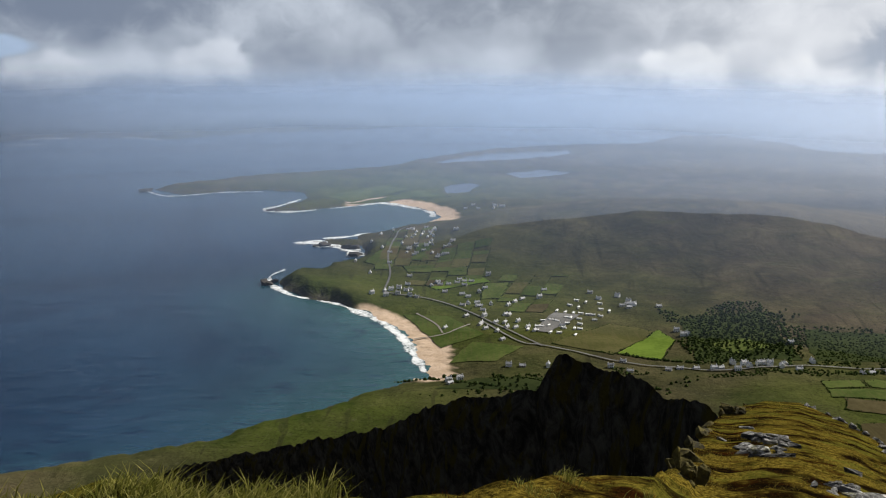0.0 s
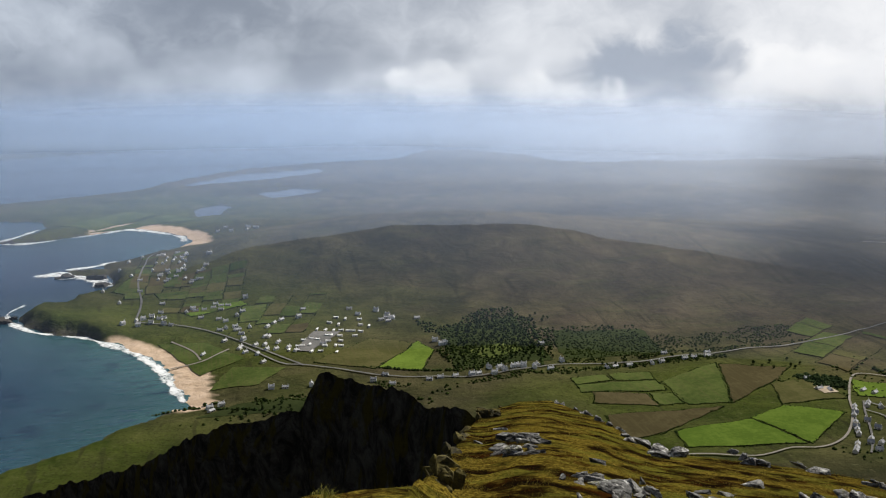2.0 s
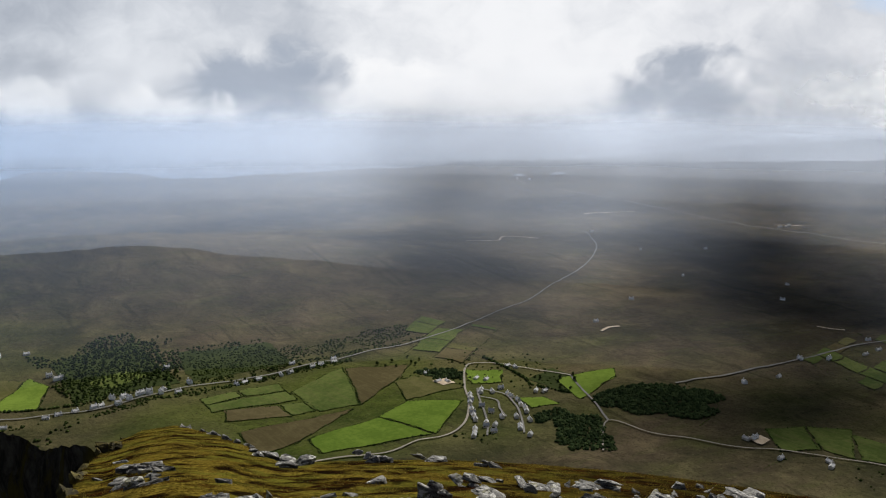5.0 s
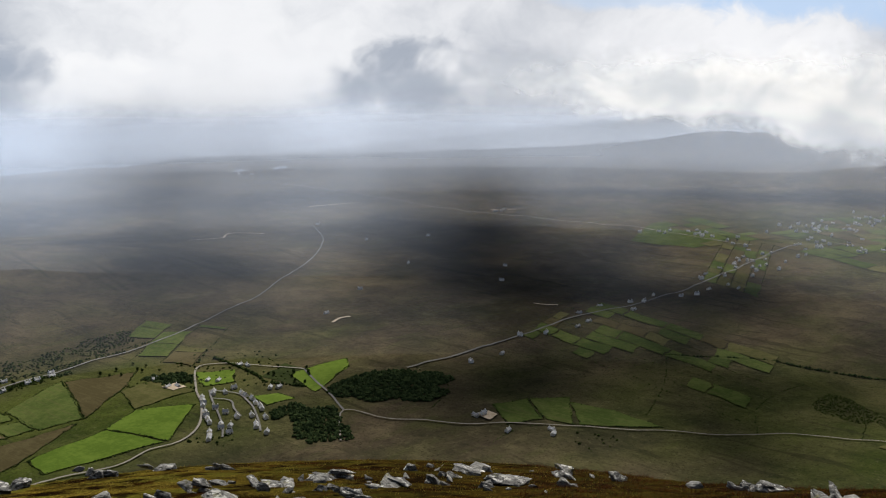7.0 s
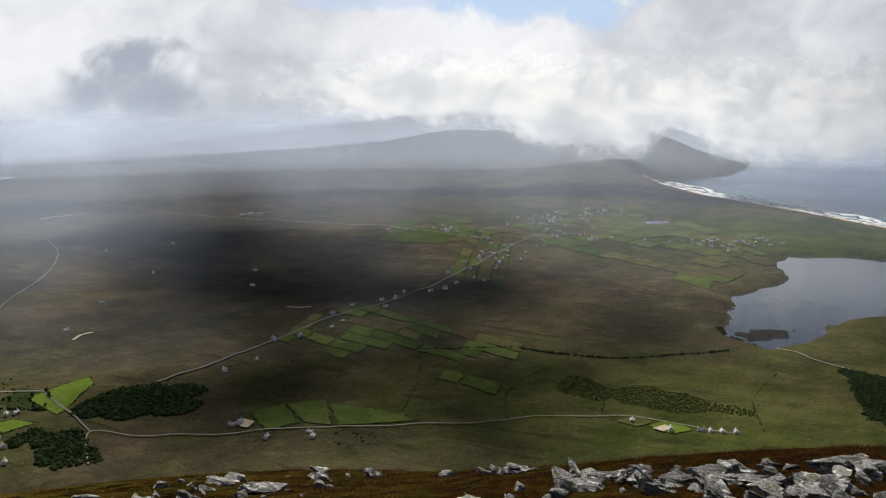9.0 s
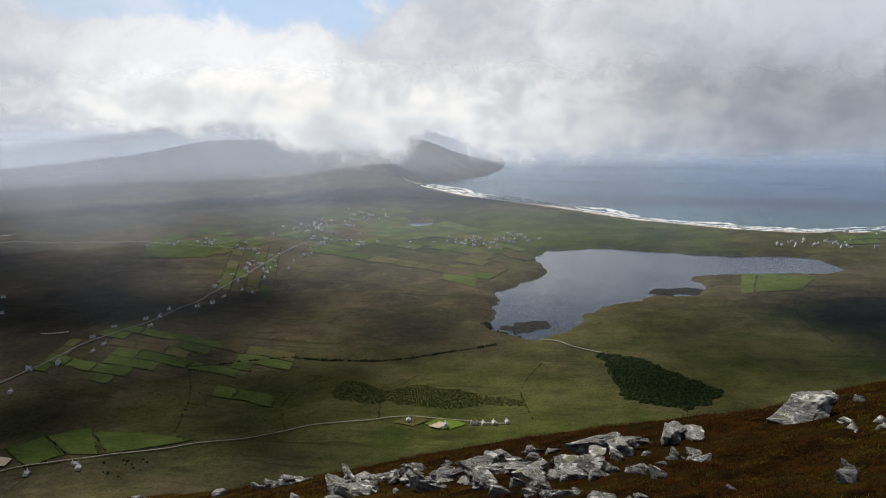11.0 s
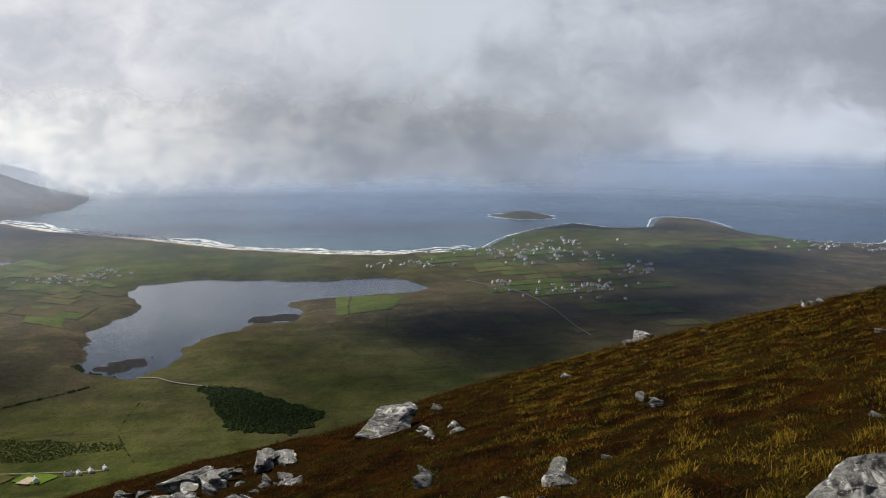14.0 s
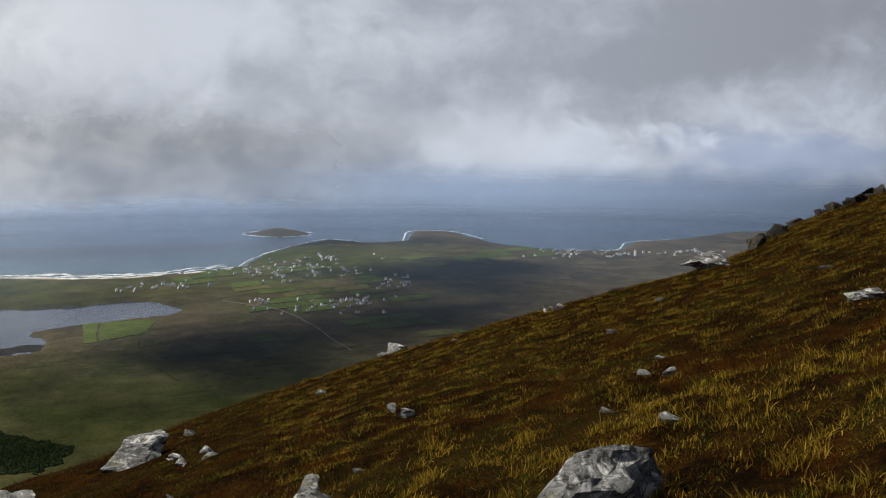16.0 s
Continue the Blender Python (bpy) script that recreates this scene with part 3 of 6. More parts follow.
def rock_material():
    m, n = material("quartzite")
    p = n.add("ShaderNodeTexCoord").outputs["Object"]
    rnd = n.add("ShaderNodeObjectInfo").outputs["Random"]
    vein, grain, lichen = n.noise(n.scaled(p, 0.8, 1.6, 5.0), 3.4, 9.0, 0.68, 0.9), n.noise(p, 26.0, 5.0, 0.7), n.noise(n.scaled(p, 0.8, 1.3, 2.0), 5.0, 6.0, 0.65, 0.5)
    tone = n.math("ADD", n.math("ADD", n.math("MULTIPLY", vein, 0.7), n.math("MULTIPLY", grain, 0.3)), n.math("MULTIPLY", n.math("SUBTRACT", rnd, 0.5), 0.10))
    colour = n.mix(n.ramp(tone, 0.38, 0.62), rgb(0.050, 0.049, 0.047), rgb(0.30, 0.295, 0.28))
    colour = n.mix(n.ramp(lichen, 0.53, 0.60), colour, rgb(0.62, 0.61, 0.58))
    colour = n.mix(n.math("MULTIPLY", n.ramp(n.noise(p, 4.0, 4.0, 0.6), 0.58, 0.68), 0.75), colour, rgb(0.20, 0.19, 0.075))
    colour = n.mix(n.math("MULTIPLY", n.ramp(n.noise(p, 9.0, 5.0, 0.7), 0.56, 0.64), 0.85), colour, rgb(0.045, 0.043, 0.040))
    colour = n.mix(n.ramp(vein, 0.42, 0.36), colour, rgb(0.018, 0.017, 0.015))
    finish(n, colour, 0.85, n.math("ADD", n.math("MULTIPLY", vein, 0.8), n.math("MULTIPLY", grain, 0.2)), 1.0, 0.11, 0.2)
    return m


def blade_material(name, a, b, c):
    m, n = material(name)
    island = n.add("ShaderNodeNewGeometry").outputs["Random Per Island"]
    tone = n.mix(n.ramp(island, 0.0, 0.6), rgb(*a), rgb(*b))
    tone = n.mix(n.ramp(island, 0.6, 1.0), tone, rgb(*c))
    lit_through = n.add("ShaderNodeBsdfTranslucent", {"Color": tone}).outputs[0]
    own = n.add("ShaderNodeBsdfPrincipled", {"Base Color": tone, "Roughness": 0.8, "Specular IOR Level": 0.04}).outputs[0]
    n.add("ShaderNodeOutputMaterial", {"Surface": n.add("ShaderNodeMixShader", {0: 0.4, 1: own, 2: lit_through}).outputs[0]})
    return m


def foliage(name, a, b):
    m, n = material(name)
    p, island = place(n), n.add("ShaderNodeNewGeometry").outputs["Random Per Island"]
    tone = n.math("ADD", n.math("MULTIPLY", n.noise(p, 0.35, 4.0), 0.6), n.math("MULTIPLY", island, 0.4))
    colour = n.mix(n.ramp(tone, 0.3, 0.75), rgb(*a), rgb(*b))
    own = n.add("ShaderNodeBsdfPrincipled", {"Base Color": colour, "Roughness": 0.9, "Specular IOR Level": 0.0}).outputs[0]
    lit_through = n.add("ShaderNodeBsdfTranslucent", {"Color": colour}).outputs[0]
    n.add("ShaderNodeOutputMaterial", {"Surface": n.add("ShaderNodeMixShader", {0: 0.4, 1: own, 2: lit_through}).outputs[0]})
    return m


GROUND = ground_material()
CRAG_ROCK = crag_material()
SEA = water_material("sea", (0.006, 0.030, 0.070), (0.042, 0.112, 0.110), 0.6, 0.22)
LAKE = water_material("lake", (0.045, 0.060, 0.085), (0.05, 0.07, 0.09), 0.12, 0.16)
SURF = foam_material()
ROCK = rock_material()
# near-black copy of rock: the shade of the skyline ridge is in the colour
SHADED_SKYLINE_ROCK = simple("shaded_rock", (0.010, 0.009, 0.007), (0.045, 0.038, 0.026), 0.5, 0.9, 0.05)
DARK_ROCK = simple("wet_rock", (0.020, 0.018, 0.016), (0.070, 0.062, 0.052), 6.0, 0.8, 0.3)
ROAD = simple("road", (0.10, 0.098, 0.092), (0.165, 0.16, 0.15), 30.0, 0.9)
GRAVEL = simple("gravel", (0.18, 0.165, 0.14), (0.26, 0.235, 0.20), 12.0, 0.95)
YARD = simple("yard_sand", (0.34, 0.27, 0.19), (0.50, 0.41, 0.31), 6.0, 0.95)
BRIGHT_GRASS = field_material("bright_grass", (0.074, 0.118, 0.018), (0.122, 0.176, 0.030))
PASTURE = field_material("pasture", (0.044, 0.066, 0.017), (0.090, 0.112, 0.032), 0.3)
ROUGH_GRASS = field_material("rough_grass", (0.066, 0.066, 0.024), (0.110, 0.104, 0.042), 0.4)
BROWN_FIELD = field_material("brown_field", (0.062, 0.052, 0.025), (0.095, 0.080, 0.040), 0.3)
WOOD_FLOOR = field_material("wood_floor", (0.020, 0.028, 0.011), (0.036, 0.046, 0.017))
MOSSY_ROCK = simple("mossy_rock", (0.030, 0.026, 0.012), (0.130, 0.105, 0.022), 0.5, 0.95, 0.05)
WALL = simple("whitewash", (0.86, 0.86, 0.85), (0.93, 0.93, 0.92), 3.0, 0.85)
CREAM = simple("cream_render", (0.66, 0.62, 0.54), (0.78, 0.74, 0.66), 3.0, 0.85)
SLATE = simple("slate", (0.24, 0.245, 0.26), (0.42, 0.425, 0.44), 1.6, 0.7, 0.02, 0.4)
PANE = simple("window_glass", (0.03, 0.035, 0.04), (0.06, 0.065, 0.075), 1.0, 0.15, 0.0, 0.5)
DOOR = simple("door_paint", (0.10, 0.04, 0.03), (0.06, 0.09, 0.12), 0.8, 0.6)
LEAF = foliage("leaves", (0.042, 0.066, 0.022), (0.100, 0.132, 0.038))
SCRUB_LEAF = foliage("scrub_leaves", (0.042, 0.064, 0.018), (0.100, 0.130, 0.038))
CONIFER = foliage("conifer_needles", (0.036, 0.058, 0.024), (0.085, 0.118, 0.046))
BARK = simple("bark", (0.06, 0.045, 0.03), (0.11, 0.085, 0.06), 0.6, 0.9)
CLOUD = cloud_material()
GRASS = blade_material("grass_blades", (0.045, 0.034, 0.003), (0.190, 0.118, 0.010), (0.55, 0.36, 0.05))
GOLD_GRASS = blade_material("golden_grass_blades", (0.070, 0.064, 0.009), (0.17, 0.130, 0.020), (0.32, 0.24, 0.05))
OLIVE_GRASS = blade_material("olive_grass_blades", (0.026, 0.036, 0.003), (0.090, 0.088, 0.008), (0.26, 0.20, 0.025))
LONG_GRASS = blade_material("long_grass_blades", (0.085, 0.095, 0.015), (0.19, 0.185, 0.036), (0.36, 0.33, 0.10))
HEATHER = blade_material("heather_sprigs", (0.008, 0.004, 0.0015), (0.085, 0.024, 0.004), (0.034, 0.026, 0.003))


# ---- building helpers ----
def mesh_object(name, verts, faces, mat, parent=None, label="", shade=False, attributes=None):
    me = bpy.data.meshes.new(name)
    me.from_pydata([tuple(map(float, v)) for v in verts] if not isinstance(verts, np.ndarray) else verts.tolist(), [], faces.tolist() if isinstance(faces, np.ndarray) else faces)
    me.materials.append(mat)
    for key, values in (attributes or {}).items():
        me.attributes.new(key, "FLOAT", "POINT").data.foreach_set("value", np.asarray(values, np.float32))
    if shade:
        me.polygons.foreach_set("use_smooth", np.ones(len(me.polygons), bool))
    me.update()
    ob = new(name, me)
    if parent:
        ob.parent = parent
    if label:
        tagged(ob, label)
    return ob


def part(name, bm, mat, parent, label=""):
    me = bpy.data.meshes.new(name)
    bm.to_mesh(me)
    bm.free()
    me.materials.append(mat)
    ob = new(name, me)
    ob.parent = parent
    if label:
        tagged(ob, label)
    return ob


def grid_faces(rows, columns, wrap=False):
    i = np.arange(rows * columns).reshape(rows, columns)
    if wrap:
        i = np.concatenate([i, i[:, :1]], 1)
    return np.stack([i[:-1, :-1], i[:-1, 1:], i[1:, 1:], i[1:, :-1]], -1).reshape(-1, 4)


def curve_through(points, step):
    """Places at even steps along a smooth line through the points."""
    p = np.array([points[0]] + list(points) + [points[-1]], float)
    out = []
    for a, b, c, d in zip(p, p[1:], p[2:], p[3:]):
        n = max(1, int(np.hypot(*(c - b)) / step))
        for k in np.arange(n) / n:
            out.append(0.5 * (2 * b + (c - a) * k + (2 * a - 5 * b + 4 * c - d) * k * k + (3 * b - a - 3 * c + d) * k ** 3))
    return np.array(out + [p[-1]])


# ---- ground, sea and lakes ----
azimuths = np.radians(np.concatenate([np.arange(-30, 140, 0.22), np.arange(140, 330, 4.0)]))
low_angle = np.radians(np.arange(27.0, 5.0, -0.075))
radii = np.concatenate([np.geomspace(0.04, 3.2, 30)[:-1], np.geomspace(3.2, 40, 300)[:-1], np.geomspace(40, 880, 100)[:-1], HOME / np.tan(low_angle)])
rr, aa = np.meshgrid(radii, azimuths, indexing="ij")
gx, gy = rr * np.sin(aa), rr * np.cos(aa)
gd = land_distance(gx, gy)
hillside = mountainside(gx, gy)
low_land = country(gx, gy, gd)
gz = np.maximum(low_land, hillside)
on_hill = hillside > low_land
beach_near = line_distance(gx, gy, NEAR_BEACH)
beach_gap = np.minimum(np.minimum(beach_near * np.interp(gy, [1240, 1340, 1540], [1.5, 0.9, 2.0]), line_distance(gx, gy, FAR_BEACH)), line_distance(gx, gy, STRAND) * 1.6)
sand = (1 - smooth(beach_gap + 6 * ripple(gx, gy, 40, 3, 5), 36, 48)) * (~on_hill | (gz < 12)) * smooth(gd, -60, -20)
azd = np.degrees(aa)
rock = np.clip(smooth(12 - gd, 0, 8) * smooth(line_distance(gx, gy, CLIFFS), 70, 30) * (gd > -5) + 0.8 * smooth(6 - gd, 0, 5) * (gd > -4) * (sand < 0.2), 0, 1)
near = 1 - smooth(rr, 60, 420)
near = np.where(on_hill, near, 0)
# green low ground: round the bays, the villages and the far strand; the bog between stays brown
green = np.maximum.reduce([
    np.exp(-(np.hypot(gx + 40, gy - 1600) / 420) ** 2), np.exp(-(np.hypot(gx + 150, gy - 2600) / 420) ** 2),
    np.exp(-(np.hypot((gx - 560) / 1.5, gy - 1060) / 230) ** 2), np.exp(-(np.hypot((gx - 2500) / 0.9, (gy - 350) / 1.6) / 420) ** 2),
    np.exp(-(np.hypot(gx - 1150, (gy - 200) / 1.6) / 330) ** 2) * 0.75, np.exp(-(np.hypot(gx - 1500, (gy + 150) / 1.3) / 330) ** 2) * 0.7, np.exp(-(np.hypot(gx - 2750, gy + 700) / 520) ** 2) * 0.9,
    np.exp(-(np.hypot(gx + 150, gy - 1080) / 260) ** 2), np.where(np.hypot(gx + 300, gy - 4200) < 900, 0.4, 0)])
green = np.clip(green + 0.18 * ripple(gx, gy, 260, 4, 6), 0, 1) * (1 - 0.75 * np.exp(-(np.hypot((gx - 620) / 2.1, gy - 1900) / 270) ** 2))
moss = (1 - 0.8 * smooth(azd, 28, 50) - 0.2 * smooth(azd, 60, 84)) * smooth(azd, -40, -30) 
sheet = grid_faces(len(radii), len(azimuths), True)[:, ::-1]
ground = mesh_object("ground", np.stack([gx, gy, gz], -1).reshape(-1, 3), sheet, GROUND, shade=True,
                     attributes={"sand": sand.ravel(), "rock": rock.ravel(), "near": near.ravel(), "green": green.ravel(), "moss": moss.ravel()})
tagged(ground, "heather mountainside falling to brown moor and green coastal land", "ground", kind="structure")

sea_radii = np.concatenate([[700], HOME / np.tan(np.radians(np.arange(27.0, 4.9, -0.25))), [5200]])
sr, sa = np.meshgrid(sea_radii, np.radians(np.concatenate([np.arange(-40, 140, 0.6), np.arange(140, 320, 5.0)])), indexing="ij")
sx, sy = sr * np.sin(sa), sr * np.cos(sa)
out_at_sea = -polygon_distance(sx, sy, LAND)
shallow = np.maximum.reduce([np.exp(-(np.maximum(0, out_at_sea) / 170)) * np.exp(-(line_distance(sx, sy, NEAR_BEACH) / 270) ** 2),
                             0.7 * np.exp(-(line_distance(sx, sy, FAR_BEACH) / 220) ** 2), 0.55 * np.exp(-(line_distance(sx, sy, STRAND) / 420) ** 2),
                             0.25 * np.exp(-np.maximum(0, out_at_sea) / 50)])
sea = mesh_object("sea", np.stack([sx, sy, np.zeros_like(sx)], -1).reshape(-1, 3), grid_faces(*sr.shape, True)[:, ::-1], SEA, shade=True,
                  attributes={"shallow": np.clip(shallow, 0, 1).ravel()})
tagged(sea, "dark blue sea turning turquoise in the sandy bay", "sea", kind="structure")


def lake(ring, level, label):
    """A still sheet of water filling one basin."""
    cx, cy = np.mean(ring, axis=0)
    outline = [(x, y, level) for x, y in ((1540, -400), (2400, -400), (2400, 340), (1540, 340))] if ring is KEEL_LAKE else [(cx + (x - cx) * 1.12 + 12 * np.sign(x - cx), cy + (y - cy) * 1.12 + 12 * np.sign(y - cy), level) for x, y in ring]
    bm = bmesh.new()
    bm.faces.new([bm.verts.new(v) for v in outline])
    bmesh.ops.triangulate(bm, faces=bm.faces[:])
    me = bpy.data.meshes.new("lake")
    bm.to_mesh(me)
    bm.free()
    me.materials.append(LAKE)
    tagged(new("lake", me), label, "lake", kind="structure")


lake(KEEL_LAKE, 0.4, "slate-blue lake with an indented boggy shore")
lake(LAGOON_FAR, 0.4, "pale narrow lagoon behind the far shore")
lake(LAGOON_MID, 0.4, "pale round lagoon on the flat coast")
lake(LAGOON_NEAR, 0.4, "small grey lagoon behind the dunes")
lake(POND, 0.4, "small pond among the strip fields")
for x, y in ((2300, 2830), (2420, 2760)):
    lake([(x - 34, y - 9), (x + 10, y - 14), (x + 38, y + 4), (x + 6, y + 13)], float(low_height(x, y)) + 1.5, "small bright bog pool")

# ---- air: sheets of haze over the sea and the far land, and unseen clouds added to shade the country ----
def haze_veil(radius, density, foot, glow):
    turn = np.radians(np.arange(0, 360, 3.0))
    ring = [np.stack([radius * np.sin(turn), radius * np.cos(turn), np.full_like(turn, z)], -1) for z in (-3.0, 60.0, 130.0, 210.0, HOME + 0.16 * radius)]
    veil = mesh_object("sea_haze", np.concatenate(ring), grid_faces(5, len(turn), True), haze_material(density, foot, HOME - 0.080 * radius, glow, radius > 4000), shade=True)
    tagged(veil, "thin bluish sheet standing in for haze over the coast", "haze", kind="stuff")


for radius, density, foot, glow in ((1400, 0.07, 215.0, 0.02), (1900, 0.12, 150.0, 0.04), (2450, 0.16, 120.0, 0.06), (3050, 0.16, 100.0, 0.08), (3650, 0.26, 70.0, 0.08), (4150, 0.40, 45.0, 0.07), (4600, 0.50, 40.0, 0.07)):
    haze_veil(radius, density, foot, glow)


turn = np.radians(np.arange(46, 140, 1.0))
bank = mesh_object("cloud_bank", np.concatenate([np.stack([3420 * np.sin(turn), 3420 * np.cos(turn), np.full_like(turn, z)], -1) for z in (40.0, 200.0, 320.0, 1000.0)]),
                   grid_faces(4, len(turn)), bank_material(), shade=True)
tagged(bank, "low white cloud lying on the far mountain", "cloud", kind="stuff")


def cloud(x, y, long, wide, turn, seed):
    """An unseen heap of cloud, added so that its shade falls round (x, y)."""
    rnd = random.Random(seed)
    base = 1150 + rnd.uniform(-60, 60)
    reach = base / math.tan(radians(SUN_HEIGHT))
    bm = bmesh.new()
    for i in range(21):
        a, k = rnd.uniform(0, math.tau), math.sqrt(rnd.random())
        size = rnd.uniform(0.16, 0.46) * (1.2 - 0.75 * k)
        made = bmesh.ops.create_icosphere(bm, subdivisions=2, radius=1.0)
        for v in made["verts"]:
            v.co *= 1 + 0.28 * noise.noise(v.co * 2.1 + Vector((seed * 7, i * 3, 0)))
            v.co = Vector((v.co.x * size * long + math.cos(a) * k * long * 0.8, v.co.y * size * wide + math.sin(a) * k * wide * 0.8,
                           v.co.z * size * 90 + rnd.uniform(-1, 1) * 4))
    me = bpy.data.meshes.new("cloud")
    bm.to_mesh(me)
    bm.free()
    me.materials.append(CLOUD)
    me.polygons.foreach_set("use_smooth", np.ones(len(me.polygons), bool))
    ob = new("cloud", me)
    ob.matrix_world = pose(x + reach * math.sin(radians(SUN_AZIMUTH)), y + reach * math.cos(radians(SUN_AZIMUTH)), base, 0, 0, turn)
    tagged(ob, "unseen cumulus cloud added to shade the land", "cloud", kind="stuff")


cloud(1430, 1500, 640, 470, 20, 1)
cloud(1130, 1560, 300, 200, 20, 32)
cloud(1700, -420, 340, 260, 70, 51)
cloud(1960, -700, 420, 300, 70, 54)
cloud(1450, -170, 230, 120, 70, 55)
cloud(1600, -560, 300, 200, 70, 56)
cloud(2250, -1000, 420, 260, 70, 57)
cloud(990, 700, 240, 150, 10, 52)
cloud(1280, 1880, 420, 260, 25, 31)
cloud(1640, 2450, 420, 250, 10, 33)
cloud(1760, 1280, 360, 420, 60, 2)
cloud(1450, 900, 480, 380, -20, 3)
cloud(1180, 620, 300, 230, -30, 4)
cloud(1640, 640, 340, 250, 15, 5)
cloud(1120, 2350, 560, 170, -6, 6)
cloud(880, 860, 120, 110, 10, 24)
cloud(1300, -60, 150, 80, 60, 26)
cloud(1110, 430, 190, 130, -40, 25)
cloud(1000, 420, 110, 130, 10, 27)
cloud(1900, 2150, 420, 260, -20, 7)
cloud(1840, -520, 380, 230, 80, 8)
cloud(2450, -1150, 420, 280, 70, 9)
cloud(1640, -60, 150, 90, 60, 10)
# these four are added only to darken the slope beside the crag
cloud(-120, 935, 330, 120, 32, 11)
cloud(-60, 830, 340, 150, 32, 28)
cloud(-130, 930, 320, 110, 32, 41)
cloud(-90, 880, 320, 130, 32, 42)
cloud(1330, 60, 190, 120, 60, 18)
cloud(1520, 330, 190, 110, 20, 19)
cloud(2050, -900, 330, 200, 70, 21)
cloud(1480, -380, 260, 160, 60, 12)
cloud(-900, 1500, 300, 160, 10, 14)
cloud(1040, 780, 230, 190, 10, 15)
cloud(1330, 420, 200, 110, 30, 16)


# ---- fields, roads and surf ----
def drape(name, corners, mat, lift=0.9, cells=9):
    """A patch of ground cover between four corners, following the land."""
    (a, b, c, d) = [np.array(p, float) for p in corners]
    u, v = np.meshgrid(np.linspace(0, 1, cells), np.linspace(0, 1, cells), indexing="ij")
    u, v = u[..., None], v[..., None]
    p = a * (1 - u) * (1 - v) + b * u * (1 - v) + c * u * v + d * (1 - u) * v
    wob = 2.5
    px, py = p[..., 0] + wob * ripple(p[..., 0], p[..., 1], 60, 2, 3), p[..., 1] + wob * ripple(p[..., 1], p[..., 0], 60, 2, 6)
    verts = np.stack([px, py, low_height(px, py) + lift], -1).reshape(-1, 3)
    faces = grid_faces(cells, cells)
    area = sum(p[0] * q[1] - q[0] * p[1] for p, q in zip((a, b, c, d), (b, c, d, a)))
    return mesh_object(name, verts, faces if area > 0 else faces[:, ::-1], mat, shade=True)


def bush_clumps(points, size, rnd):
    """Verts and faces of small leafy clumps standing at points."""
    base = [(0, 0, 1), (0.9, 0, 0.3), (0.28, 0.85, 0.3), (-0.72, 0.53, 0.3), (-0.72, -0.53, 0.3), (0.28, -0.85, 0.3),
            (0.8, 0.5, -0.4), (-0.3, 0.9, -0.4), (-0.95, 0, -0.4), (-0.3, -0.9, -0.4), (0.8, -0.5, -0.4)]
    tris = [(0, 1, 2), (0, 2, 3), (0, 3, 4), (0, 4, 5), (0, 5, 1), (1, 6, 2), (2, 6, 7), (2, 7, 3), (3, 7, 8), (3, 8, 4), (4, 8, 9), (4, 9, 5), (5, 9, 10), (5, 10, 1), (1, 10, 6)]
    verts, faces = [], []
    for x, y, z in points:
        s, n, t = size * rnd.uniform(0.6, 1.4), len(verts), rnd.uniform(0, math.tau)
        for bx, by, bz in base:
            j = rnd.uniform(0.7, 1.3)
            verts.append((x + s * j * (bx * math.cos(t) - by * math.sin(t)), y + s * j * (bx * math.sin(t) + by * math.cos(t)), z + s * (0.45 + bz * 0.8 * j)))
        faces += [(n + i, n + k, n + m) for i, k, m in tris]
    return verts, faces


def hedge(ends, seed, size=1.5, step=2.6, mat=None, label="dark unkempt hedgerow along a field edge", gaps=0.12):
    rnd = random.Random(seed)
    line = curve_through(ends, step)
    line = np.array([p for p in line if rnd.random() > gaps]) + np.random.RandomState(seed).uniform(-0.9, 0.9, (1, 2))
    z = low_height(line[:, 0], line[:, 1])
    verts, faces = bush_clumps([(x + rnd.uniform(-0.8, 0.8), y + rnd.uniform(-0.8, 0.8), h) for (x, y), h in zip(line, z)], size, rnd)
    tagged(mesh_object("hedge", verts, faces, mat or LEAF), label, "hedge", "field hedges")


def field(corners, mat, label, hedged=True, seed=0):
    tagged(drape("field", corners, mat), label, "field", kind="structure")
    if hedged:
        for k in range(4):
            hedge([corners[k], corners[(k + 1) % 4]], seed * 11 + k, 1.1, 2.8)


BRIGHT, GRAZED, SEDGE, FALLOW = "bright green mown meadow", "grazed green pasture with worn streaks", "rough yellow-brown rushy field", "brown fallow field under dead bracken"
NEAR_FIELDS = [
    (((230, 1295), (305, 1400), (320, 1355), (285, 1275)), BRIGHT_GRASS, BRIGHT), (((570, 1150), (670, 1195), (615, 1055), (565, 1065)), PASTURE, GRAZED),
    (((460, 1185), (510, 1190), (508, 1165), (458, 1160)), PASTURE, GRAZED), (((515, 1190), (572, 1192), (565, 1160), (512, 1164)), PASTURE, GRAZED),
    (((458, 1157), (565, 1157), (562, 1120), (455, 1132)), PASTURE, GRAZED), (((672, 1190), (755, 1155), (695, 1100), (618, 1055)), BROWN_FIELD, FALLOW),
    (((695, 1098), (745, 1110), (760, 1035), (668, 1030)), ROUGH_GRASS, SEDGE), (((510, 990), (610, 1002), (632, 925), (502, 945)), BRIGHT_GRASS, BRIGHT)]
